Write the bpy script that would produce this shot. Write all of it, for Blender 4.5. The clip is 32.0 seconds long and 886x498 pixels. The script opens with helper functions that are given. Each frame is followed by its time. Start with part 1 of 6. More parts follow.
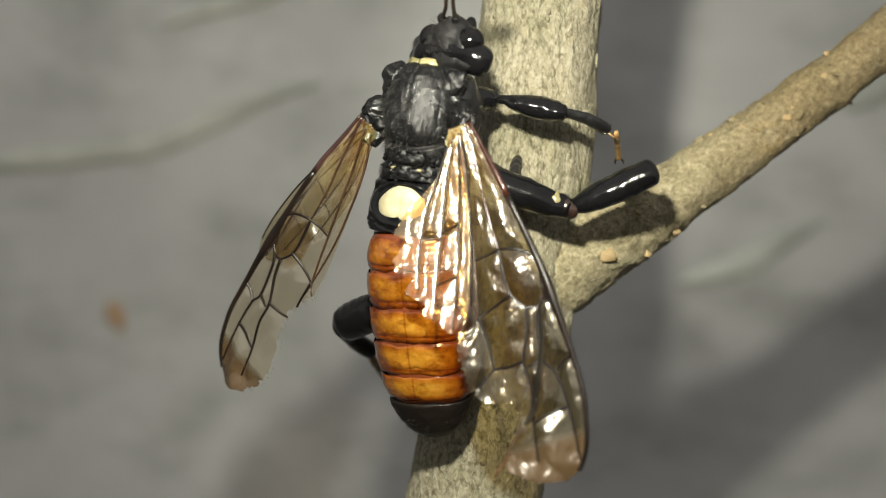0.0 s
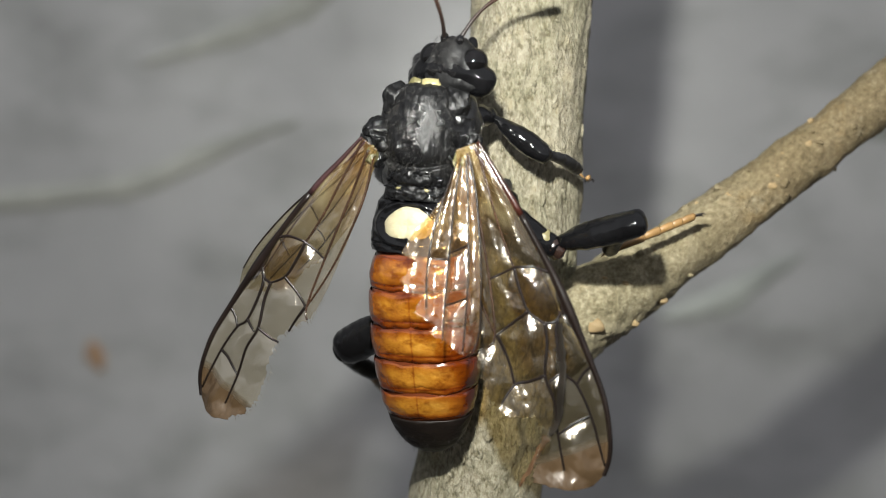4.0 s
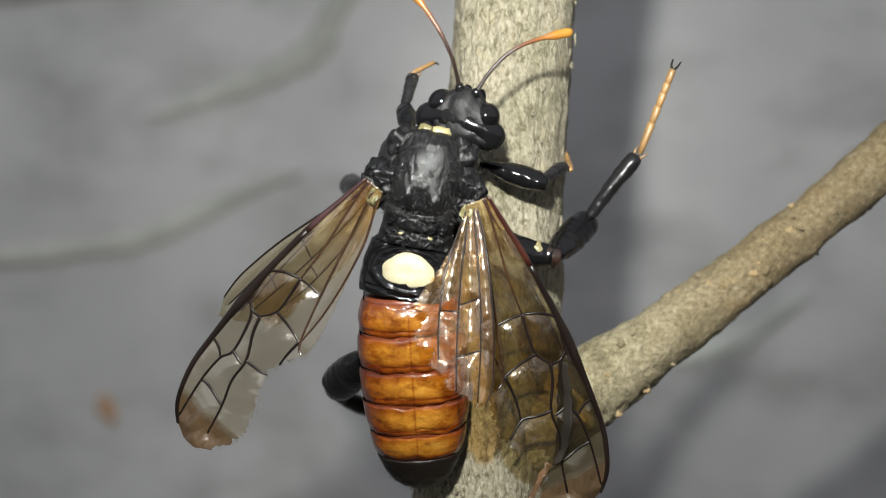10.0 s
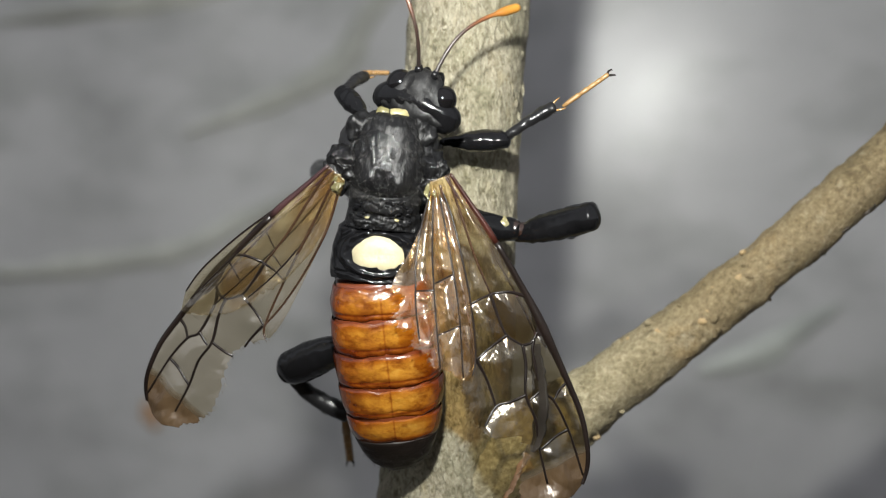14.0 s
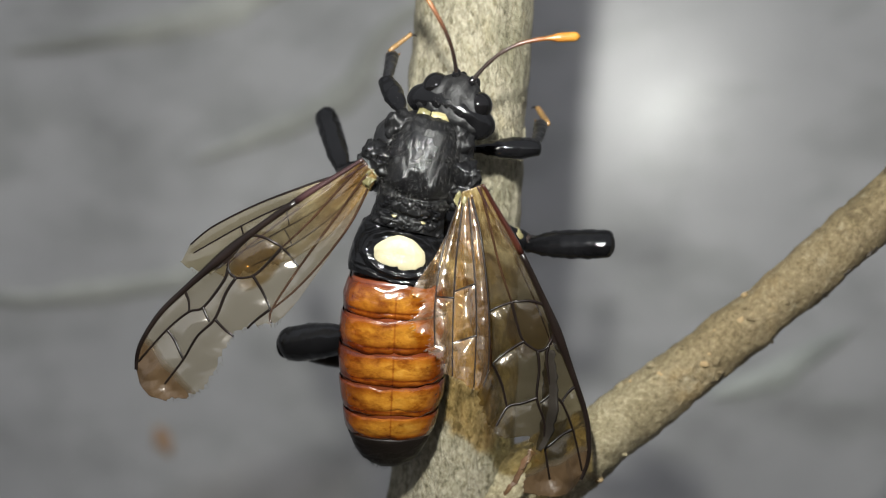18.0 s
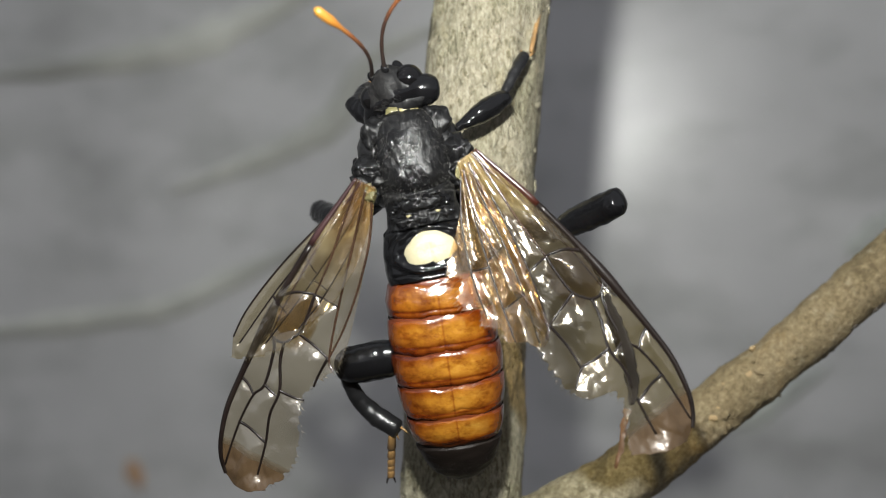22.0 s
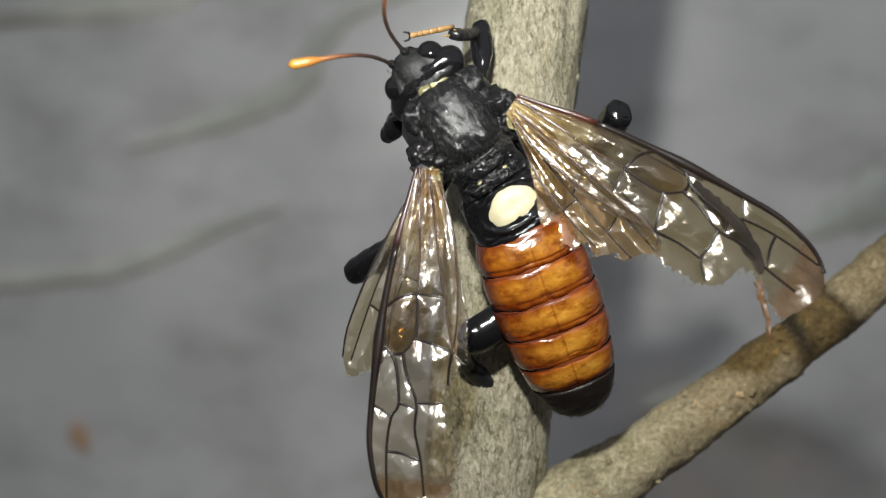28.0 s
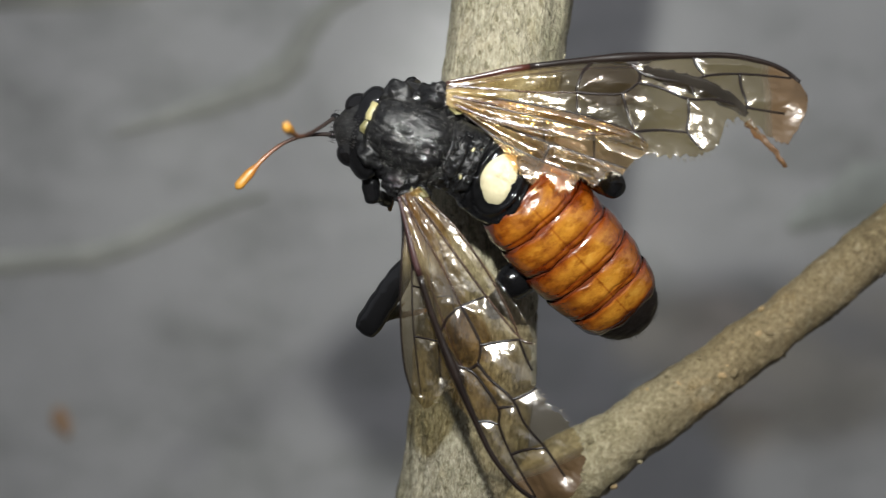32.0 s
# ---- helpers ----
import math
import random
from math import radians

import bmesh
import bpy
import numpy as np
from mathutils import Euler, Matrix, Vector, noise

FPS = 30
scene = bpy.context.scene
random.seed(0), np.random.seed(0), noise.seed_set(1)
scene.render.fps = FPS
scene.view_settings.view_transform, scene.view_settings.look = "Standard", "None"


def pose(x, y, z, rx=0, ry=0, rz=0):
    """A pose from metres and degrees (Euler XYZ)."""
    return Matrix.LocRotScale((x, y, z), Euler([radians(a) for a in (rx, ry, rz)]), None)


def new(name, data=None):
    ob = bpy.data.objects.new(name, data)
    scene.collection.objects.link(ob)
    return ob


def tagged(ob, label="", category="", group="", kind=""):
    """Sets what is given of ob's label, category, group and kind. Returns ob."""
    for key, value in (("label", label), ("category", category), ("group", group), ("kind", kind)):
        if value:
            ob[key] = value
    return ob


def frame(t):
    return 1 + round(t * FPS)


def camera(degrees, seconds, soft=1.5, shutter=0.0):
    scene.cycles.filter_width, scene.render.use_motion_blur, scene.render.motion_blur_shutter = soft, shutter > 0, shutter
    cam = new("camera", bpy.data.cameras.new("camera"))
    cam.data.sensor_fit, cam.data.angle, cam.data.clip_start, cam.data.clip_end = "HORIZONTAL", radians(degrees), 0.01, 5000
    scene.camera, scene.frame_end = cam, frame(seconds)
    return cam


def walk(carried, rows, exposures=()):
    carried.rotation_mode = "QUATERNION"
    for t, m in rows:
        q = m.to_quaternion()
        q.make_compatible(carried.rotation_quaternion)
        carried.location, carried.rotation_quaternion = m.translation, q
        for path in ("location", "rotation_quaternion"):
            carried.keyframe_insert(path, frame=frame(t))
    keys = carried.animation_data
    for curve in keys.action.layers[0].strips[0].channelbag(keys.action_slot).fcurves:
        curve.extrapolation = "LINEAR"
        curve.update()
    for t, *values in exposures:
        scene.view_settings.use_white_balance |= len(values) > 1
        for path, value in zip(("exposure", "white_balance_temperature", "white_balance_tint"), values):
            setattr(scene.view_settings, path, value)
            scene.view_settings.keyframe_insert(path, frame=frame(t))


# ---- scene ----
MM = 0.001
BASE = 0.5          # height of the fork's level above the ground, metres


def spot(x, y, z):
    """Millimetres about the twig to metres in the world."""
    return Vector((x * MM, y * MM, BASE + z * MM))


def eye(x, y, z, tilt, turn, roll):
    return pose(x * MM, y * MM, BASE + z * MM, 90 + tilt, 0, turn) @ pose(0, 0, 0, 0, 0, roll)


# ---- camera ----
cam = camera(40.0, 32.0, soft=0.9, shutter=0.5)
cam.data.dof.use_dof = True
cam.data.dof.focus_distance = 0.0592
cam.data.dof.aperture_fstop = 34.0
TORCH_SEAT = (-1.5, 13.5, -25)    # right, up and back from the lens, millimetres
PATH = [
    (0, eye(-1.41, -65.11, -6.35, -0.86, 0.08, 1.45)), (0.5, eye(-1.70, -64.84, -6.16, -0.57, -0.36, 1.46)), (1, eye(-1.78, -64.85, -5.85, -0.38, -0.46, 1.43)),
    (1.5, eye(-2.43, -64.90, -4.83, -0.44, -0.73, 1.38)), (2, eye(-2.40, -64.77, -4.25, -0.49, -1.16, 1.41)), (2.5, eye(-2.27, -64.88, -4.07, -0.39, -1.27, 1.19)),
    (4.5, eye(-1.71, -64.92, -2.40, -0.33, -0.73, 0.72)), (5, eye(-1.31, -64.96, -1.42, -0.37, -0.48, 0.52)), (5.5, eye(-1.20, -65.05, -1.18, -0.19, -0.53, 0.56)),
    (6, eye(-1.06, -64.98, -1.10, -0.01, -0.54, 0.48)), (6.5, eye(-1.15, -65.04, -0.75, -0.12, -0.58, 0.44)), (7, eye(-0.95, -65.02, -0.69, -0.01, -0.43, 0.35)),
    (7.5, eye(-0.80, -65.06, -0.66, 0.05, -0.24, 0.30)), (8, eye(-0.48, -65.00, -0.62, 0.11, -0.15, 0.30)), (8.5, eye(-0.16, -64.99, -0.30, -0.04, -0.13, 0.17)),
    (9, eye(-0.00, -65.00, 0.00, -0.00, -0.00, -0.00)), (9.5, eye(0.26, -65.17, 0.62, 0.31, 0.26, -0.07)), (10, eye(0.36, -65.07, 1.04, 0.27, 0.25, -0.21)),
    (10.5, eye(0.38, -65.20, 1.52, 0.06, 0.26, -0.31)), (11, eye(0.88, -65.26, 1.71, 0.18, 0.65, -0.39)), (11.5, eye(2.44, -65.56, 2.72, 0.11, 1.66, -0.57)),
    (12, eye(4.25, -65.79, 3.47, -0.40, 2.87, -0.79)), (12.5, eye(5.25, -65.88, 3.69, -0.49, 3.55, -0.66)), (13, eye(7.03, -65.79, 4.82, -0.87, 4.20, -1.21)),
    (13.5, eye(7.01, -65.84, 5.46, -1.35, 4.03, -1.03)), (14, eye(7.91, -66.02, 4.86, -0.79, 4.59, -0.80)), (14.5, eye(8.03, -66.14, 5.04, -0.77, 4.71, -0.97)),
    (16.5, eye(8.45, -66.03, 6.41, -1.20, 4.91, -1.41)), (17, eye(8.84, -65.99, 6.14, -0.93, 5.39, -1.22)), (17.5, eye(9.01, -66.24, 6.29, -0.27, 5.57, -1.31)),
    (18, eye(8.70, -66.26, 6.60, -0.26, 5.34, -1.08)), (18.5, eye(9.22, -66.20, 6.90, -0.60, 5.60, -1.60)), (19, eye(9.09, -66.34, 7.60, -0.57, 5.86, -2.10)),
    (19.5, eye(8.14, -66.22, 7.32, -0.25, 5.98, -1.81)), (20, eye(7.49, -66.29, 7.50, 0.18, 5.45, -1.21)), (20.5, eye(7.35, -66.48, 7.87, 0.17, 5.28, -1.36)),
    (21, eye(6.94, -66.39, 8.20, 0.33, 4.70, -1.31)), (21.5, eye(6.36, -66.37, 8.28, 0.42, 3.91, -0.97)), (22, eye(5.74, -66.25, 8.28, 0.67, 3.18, -0.54)),
    (22.5, eye(4.92, -66.25, 8.44, 0.58, 2.42, -0.35)), (23, eye(4.10, -65.97, 8.50, 0.37, 1.57, -0.23)), (23.5, eye(3.07, -66.04, 8.31, 0.29, 1.22, -0.04)),
    (24, eye(2.50, -65.92, 7.96, 0.23, 1.10, 0.45)), (24.5, eye(1.99, -65.74, 8.59, -0.35, 0.75, -0.10)), (26.5, eye(0.81, -64.33, 8.68, -1.06, -0.36, 0.27)),
    (27, eye(-0.06, -64.86, 8.97, -1.35, -0.99, 0.20)), (27.5, eye(-0.77, -65.57, 8.05, -0.79, -1.36, 1.05)), (28, eye(-1.25, -65.71, 8.16, -0.69, -1.39, 1.36)),
    (28.5, eye(-1.50, -65.74, 8.10, -0.66, -1.66, 1.67)), (29, eye(-1.49, -65.77, 8.06, -0.69, -1.76, 1.79)), (29.5, eye(-1.52, -65.57, 8.08, -0.78, -2.13, 1.73)),
    (30, eye(-1.47, -65.72, 7.83, -0.63, -2.11, 1.96)), (30.5, eye(-1.26, -65.62, 7.45, -0.62, -2.07, 2.06)), (31, eye(-1.15, -65.59, 7.34, -0.72, -2.00, 1.99)),
    (31.5, eye(-1.01, -65.55, 7.24, -0.85, -1.92, 1.97)), (32, eye(-1.07, -65.57, 7.19, -0.86, -2.02, 2.00)),
]
walk(cam, PATH, exposures=[(0, -0.01, 7550, 5), (1.5, -0.05, 7300, 5), (2.5, -0.06, 6950, 7), (4.5, -0.04, 6680, 9.5), (10, 0.0, 6620, 10), (20, -0.06, 6600, 10), (23, -0.11, 6600, 10), (27, -0.19, 6600, 10), (32, -0.29, 6560, 10)])

# ---- light: a dim night sky; the hand torch that is carried along with the lens comes with the things ----
world = bpy.data.worlds.new("night_sky")
scene.world = world
world.use_nodes = True
sky = world.node_tree.nodes["Background"]
sky.inputs[0].default_value = (0.86, 0.9, 1.0, 1)
sky.inputs[1].default_value = 0.6


# ---- materials ----
def material(name):
    m = bpy.data.materials.new(name)
    m.use_nodes = True
    nt = m.node_tree
    return m, nt, nt.nodes["Principled BSDF"]


def coords(nt, scale=(1, 1, 1), kind="Object"):
    tc = nt.nodes.new("ShaderNodeTexCoord")
    mp = nt.nodes.new("ShaderNodeMapping")
    mp.inputs["Scale"].default_value = scale
    nt.links.new(tc.outputs[kind], mp.inputs["Vector"])
    return mp.outputs[0]


def noise_tex(nt, vec, scale, detail=6, rough=0.6):
    n = nt.nodes.new("ShaderNodeTexNoise")
    n.inputs["Scale"].default_value = scale
    n.inputs["Detail"].default_value = detail
    n.inputs["Roughness"].default_value = rough
    nt.links.new(vec, n.inputs["Vector"])
    return n.outputs[0]


def ramp(nt, fac, stops):
    r = nt.nodes.new("ShaderNodeValToRGB")
    while len(r.color_ramp.elements) < len(stops):
        r.color_ramp.elements.new(0.5)
    for e, (p, c) in zip(r.color_ramp.elements, stops):
        e.position, e.color = p, (*c, 1)
    nt.links.new(fac, r.inputs[0])
    return r.outputs[0]


def mix(nt, kind, fac, a, b):
    n = nt.nodes.new("ShaderNodeMix")
    n.data_type, n.blend_type = "RGBA", kind
    for sock, v in ((n.inputs[0], fac), (n.inputs[6], a), (n.inputs[7], b)):
        if isinstance(v, (int, float)):
            sock.default_value = v
        elif isinstance(v, tuple):
            sock.default_value = (*v, 1)
        else:
            nt.links.new(v, sock)
    return n.outputs[2]


def bump(nt, bsdf, height, strength, distance):
    b = nt.nodes.new("ShaderNodeBump")
    b.inputs["Strength"].default_value = strength
    b.inputs["Distance"].default_value = distance
    nt.links.new(height, b.inputs["Height"])
    nt.links.new(b.outputs[0], bsdf.inputs["Normal"])
    nt.links.new(b.outputs[0], bsdf.inputs["Coat Normal"])
    return b


def rough_from(nt, bsdf, fac, low, high):
    r = nt.nodes.new("ShaderNodeMapRange")
    r.inputs["To Min"].default_value, r.inputs["To Max"].default_value = low, high
    nt.links.new(fac, r.inputs[0])
    nt.links.new(r.outputs[0], bsdf.inputs["Roughness"])


def cracks(nt, vec, scale, width):
    """Thin dark lines that wind between lighter flakes."""
    n = noise_tex(nt, vec, scale, 4, 0.55)
    return ramp(nt, n, [(0.5 - width, (1, 1, 1)), (0.5 - width * 0.25, (0.3, 0.28, 0.24)), (0.5 + width * 0.25, (0.3, 0.28, 0.24)), (0.5 + width, (1, 1, 1))])


def make_bark():
    m, nt, b = material("bark")
    long = coords(nt, (1, 1, 0.6))
    even = coords(nt)
    streak = noise_tex(nt, long, 4600, 8, 0.7)
    patch = noise_tex(nt, even, 330, 5, 0.6)
    lichen = noise_tex(nt, coords(nt, (1, 1, 0.6)), 1000, 4, 0.55)
    base = ramp(nt, streak, [(0.28, (0.115, 0.099, 0.066)), (0.43, (0.22, 0.198, 0.143)), (0.54, (0.285, 0.262, 0.198)), (0.72, (0.41, 0.385, 0.31))])
    tone = ramp(nt, patch, [(0.32, (0.66, 0.67, 0.57)), (0.46, (0.9, 0.9, 0.84)), (0.58, (1, 0.99, 0.96)), (0.74, (0.98, 0.93, 0.83))])
    col = mix(nt, "MULTIPLY", 1.0, base, tone)
    spots = ramp(nt, lichen, [(0.6, (0, 0, 0)), (0.7, (0.8, 0.8, 0.8))])
    col = mix(nt, "MIX", spots, col, (0.27, 0.235, 0.15))
    slit = cracks(nt, coords(nt, (1, 1, 0.45)), 1500, 0.045)
    col = mix(nt, "MULTIPLY", 0.42, col, slit)
    speck = ramp(nt, noise_tex(nt, coords(nt, (1, 1, 0.6)), 3800, 5, 0.62), [(0.37, (0.34, 0.31, 0.2)), (0.46, (1, 1, 1))])
    col = mix(nt, "MULTIPLY", 0.72, col, speck)
    nt.links.new(col, b.inputs["Base Color"])
    b.inputs["Roughness"].default_value = 0.72
    b.inputs["Specular IOR Level"].default_value = 0.35
    bump(nt, b, mix(nt, "MULTIPLY", 0.6, streak, slit), 1.0, 0.00024)
    return m


def make_branch_bark():
    m, nt, b = material("branch_bark")
    even = coords(nt)
    grain = noise_tex(nt, even, 3600, 8, 0.72)
    patch = noise_tex(nt, even, 420, 6, 0.65)
    flake = noise_tex(nt, even, 1200, 5, 0.6)
    base = ramp(nt, grain, [(0.28, (0.066, 0.048, 0.024)), (0.42, (0.15, 0.114, 0.062)), (0.56, (0.215, 0.17, 0.1)), (0.72, (0.34, 0.28, 0.18))])
    sep = nt.nodes.new("ShaderNodeSeparateXYZ")
    nt.links.new(even, sep.inputs[0])
    fork = nt.nodes.new("ShaderNodeMapRange")
    fork.inputs["From Min"].default_value, fork.inputs["From Max"].default_value = 0.0165, 0.009
    nt.links.new(sep.outputs[0], fork.inputs[0])
    base = mix(nt, "MIX", fork.outputs[0], base, ramp(nt, grain, [(0.3, (0.1, 0.084, 0.05)), (0.43, (0.2, 0.173, 0.11)), (0.54, (0.28, 0.25, 0.17)), (0.7, (0.42, 0.385, 0.28))]))
    tone = ramp(nt, patch, [(0.34, (0.6, 0.58, 0.5)), (0.46, (0.9, 0.88, 0.8)), (0.58, (1, 0.99, 0.95)), (0.72, (1.0, 0.9, 0.72))])
    col = mix(nt, "MULTIPLY", 1.0, base, tone)
    col = mix(nt, "MIX", ramp(nt, flake, [(0.6, (0, 0, 0)), (0.72, (0.4, 0.4, 0.4))]), col, (0.42, 0.38, 0.27))
    slit = cracks(nt, even, 1700, 0.04)
    col = mix(nt, "MULTIPLY", 0.2, col, slit)
    nt.links.new(col, b.inputs["Base Color"])
    b.inputs["Roughness"].default_value = 0.68
    b.inputs["Specular IOR Level"].default_value = 0.35
    bump(nt, b, mix(nt, "MULTIPLY", 0.4, grain, slit), 1.0, 0.00018)
    return m


def plain(name, color, rough, spec=0.5, coat=0.0, scale=1500, vary=0.35, relief=0.0, dist=0.00003):
    """A surface of one colour with grain and blotches."""
    m, nt, b = material(name)
    even = coords(nt)
    grain = noise_tex(nt, even, scale, 5, 0.6)
    blotch = noise_tex(nt, even, scale / 6, 3, 0.5)
    dark = tuple(c * (1 - vary) for c in color)
    light = tuple(min(1, c * (1 + vary)) for c in color)
    col = ramp(nt, blotch, [(0.3, dark), (0.7, light)])
    col = mix(nt, "MULTIPLY", 0.4, col, ramp(nt, grain, [(0.3, (0.6, 0.6, 0.6)), (0.7, (1, 1, 1))]))
    nt.links.new(col, b.inputs["Base Color"])
    rough_from(nt, b, grain, rough * 0.75, min(1, rough * 1.3))
    b.inputs["Specular IOR Level"].default_value = spec
    b.inputs["Coat Weight"].default_value = coat
    b.inputs["Coat Roughness"].default_value = 0.12
    if relief:
        bump(nt, b, grain, relief, dist)
    return m


def make_amber(name, rear):
    """Glossy amber cuticle: orange-yellow in the middle of a ring, red-brown at its sides and margins, mottled."""
    m, nt, b = material(name)
    even = coords(nt)
    blotch = noise_tex(nt, even, 480, 6, 0.66)
    fine = noise_tex(nt, even, 2600, 5, 0.6)
    col = ramp(nt, blotch, [(0.3, (0.08, 0.021, 0.004)), (0.43, (0.165, 0.06, 0.007)), (0.55, (0.26, 0.115, 0.012)), (0.75, (0.35, 0.19, 0.032))])
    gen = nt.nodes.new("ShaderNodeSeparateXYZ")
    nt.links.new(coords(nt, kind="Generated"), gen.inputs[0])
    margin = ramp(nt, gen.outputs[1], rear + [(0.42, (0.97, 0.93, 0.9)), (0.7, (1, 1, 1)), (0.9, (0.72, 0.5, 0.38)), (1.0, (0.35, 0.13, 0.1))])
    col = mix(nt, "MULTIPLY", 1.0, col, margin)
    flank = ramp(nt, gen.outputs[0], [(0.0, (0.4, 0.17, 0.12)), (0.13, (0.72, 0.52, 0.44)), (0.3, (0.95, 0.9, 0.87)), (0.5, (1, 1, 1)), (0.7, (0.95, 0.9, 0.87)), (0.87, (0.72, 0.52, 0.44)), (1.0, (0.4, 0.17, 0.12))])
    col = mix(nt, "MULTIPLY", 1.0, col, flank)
    keel = ramp(nt, gen.outputs[0], [(0.485, (1, 1, 1)), (0.5, (0.6, 0.36, 0.3)), (0.515, (1, 1, 1))])
    col = mix(nt, "MULTIPLY", 0.8, col, keel)
    nt.links.new(col, b.inputs["Base Color"])
    rough_from(nt, b, fine, 0.15, 0.3)
    b.inputs["Specular IOR Level"].default_value = 0.6
    b.inputs["Coat Weight"].default_value = 0.35
    b.inputs["Coat Roughness"].default_value = 0.07
    mottle = ramp(nt, noise_tex(nt, coords(nt, (0.7, 1.2, 1)), 1500, 5, 0.65), [(0.36, (0.5, 0.3, 0.2)), (0.5, (1, 1, 1))])
    nt.links.new(mix(nt, "MULTIPLY", 0.75, col, mottle), b.inputs["Base Color"])
    dents = noise_tex(nt, coords(nt, (0.75, 1.1, 1)), 800, 4, 0.52)
    bump(nt, b, dents, 0.9, 0.00017)
    return m


def make_thorax_skin(name, low, high, relief):
    """Black cuticle: finely wrinkled and dull, with some smooth glossy places."""
    m, nt, b = material(name)
    even = coords(nt)
    wrinkle = noise_tex(nt, coords(nt, (1.6, 0.55, 1)), 3600, 5, 0.6)
    gloss = noise_tex(nt, even, 620, 3, 0.5)
    nt.links.new(ramp(nt, wrinkle, [(0.32, (0.0025, 0.0025, 0.0027)), (0.6, (0.006, 0.006, 0.0063)), (0.78, (0.015, 0.0147, 0.014))]), b.inputs["Base Color"])
    rough_from(nt, b, ramp(nt, gloss, [(0.36, (0, 0, 0)), (0.5, (1, 1, 1))]), low, high)
    b.inputs["Specular IOR Level"].default_value = 0.3
    bump(nt, b, wrinkle, 1.0, relief)
    return m


def make_membrane(name, cell, gilt=0.0042, thick=0.38, clear_tint=(0.9, 0.87, 0.79), gleam=0.085):
    """Clear brownish wing film: lets light through, glints, smoky towards the tip."""
    m, nt, b = material(name)
    even = coords(nt)
    blotch = noise_tex(nt, even, 260, 4, 0.6)
    crease = noise_tex(nt, coords(nt, (0.6, 1, 1)), 850, 5, 0.55)
    sep = nt.nodes.new("ShaderNodeSeparateXYZ")
    nt.links.new(even, sep.inputs[0])
    tip = nt.nodes.new("ShaderNodeMapRange")
    tip.inputs["From Min"].default_value, tip.inputs["From Max"].default_value = 0.0142, 0.0147
    nt.links.new(sep.outputs[0], tip.inputs[0])
    root = nt.nodes.new("ShaderNodeMapRange")
    root.inputs["From Min"].default_value, root.inputs["From Max"].default_value = gilt, 0.0004
    nt.links.new(sep.outputs[0], root.inputs[0])
    film = ramp(nt, blotch, [(0.3, (0.085, 0.073, 0.048)), (0.7, (0.19, 0.17, 0.13))])
    stain = noise_tex(nt, coords(nt, (0.5, 1, 1)), 900, 5, 0.6)
    film = mix(nt, "MIX", root.outputs[0], film, ramp(nt, stain, [(0.35, (0.06, 0.022, 0.006)), (0.52, (0.24, 0.13, 0.03)), (0.68, (0.5, 0.4, 0.2))]))
    film = mix(nt, "MIX", tip.outputs[0], film, (0.075, 0.047, 0.024))
    nt.links.new(film, b.inputs["Base Color"])
    b.inputs["Roughness"].default_value = 0.32
    b.inputs["Specular IOR Level"].default_value = 0.3
    relief = bump(nt, b, crease, 1.0, 0.00021)
    clear = nt.nodes.new("ShaderNodeBsdfTransparent")
    tint = mix(nt, "MIX", tip.outputs[0], clear_tint, (0.36, 0.26, 0.15))
    if cell:
        # the smoky brown cell behind the dark spot of the front edge
        side = nt.nodes.new("ShaderNodeVectorMath")
        side.operation = "ABSOLUTE"
        nt.links.new(even, side.inputs[0])
        place = nt.nodes.new("ShaderNodeMapping")
        place.vector_type = "TEXTURE"
        place.inputs["Location"].default_value = (0.0074, 0.0003, 0)
        place.inputs["Scale"].default_value = (0.0015, 0.0008, 1)
        nt.links.new(side.outputs[0], place.inputs["Vector"])
        reach = nt.nodes.new("ShaderNodeVectorMath")
        reach.operation = "LENGTH"
        nt.links.new(place.outputs[0], reach.inputs[0])
        smoke = ramp(nt, reach.outputs["Value"], [(0.75, (0.8, 0.7, 0.52)), (1.0, (1, 1, 1))])
        tint = mix(nt, "MULTIPLY", 1.0, tint, smoke)
    nt.links.new(tint, clear.inputs[0])
    cover = nt.nodes.new("ShaderNodeMapRange")
    cover.inputs["To Min"].default_value, cover.inputs["To Max"].default_value = 0.0, 0.07
    nt.links.new(blotch, cover.inputs[0])
    more = nt.nodes.new("ShaderNodeMath")
    more.operation = "MULTIPLY_ADD"
    more.inputs[1].default_value = 0.72
    nt.links.new(tip.outputs[0], more.inputs[0])
    nt.links.new(cover.outputs[0], more.inputs[2])
    dense = nt.nodes.new("ShaderNodeMath")
    dense.operation = "MULTIPLY_ADD"
    dense.inputs[1].default_value = thick
    nt.links.new(mix(nt, "MULTIPLY", 1.0, root.outputs[0], ramp(nt, stain, [(0.38, (1.4, 1.4, 1.4)), (0.5, (0.3, 0.3, 0.3)), (0.62, (1, 1, 1))])), dense.inputs[0])
    nt.links.new(more.outputs[0], dense.inputs[2])
    more = dense
    both = nt.nodes.new("ShaderNodeMixShader")
    nt.links.new(more.outputs[0], both.inputs[0])
    nt.links.new(clear.outputs[0], both.inputs[1])
    nt.links.new(b.outputs[0], both.inputs[2])
    sheen = nt.nodes.new("ShaderNodeBsdfAnisotropic")
    sheen.inputs["Color"].default_value = (0.006, 0.0058, 0.006, 1)
    sheen.inputs["Roughness"].default_value = 0.45
    glint = nt.nodes.new("ShaderNodeBsdfAnisotropic")
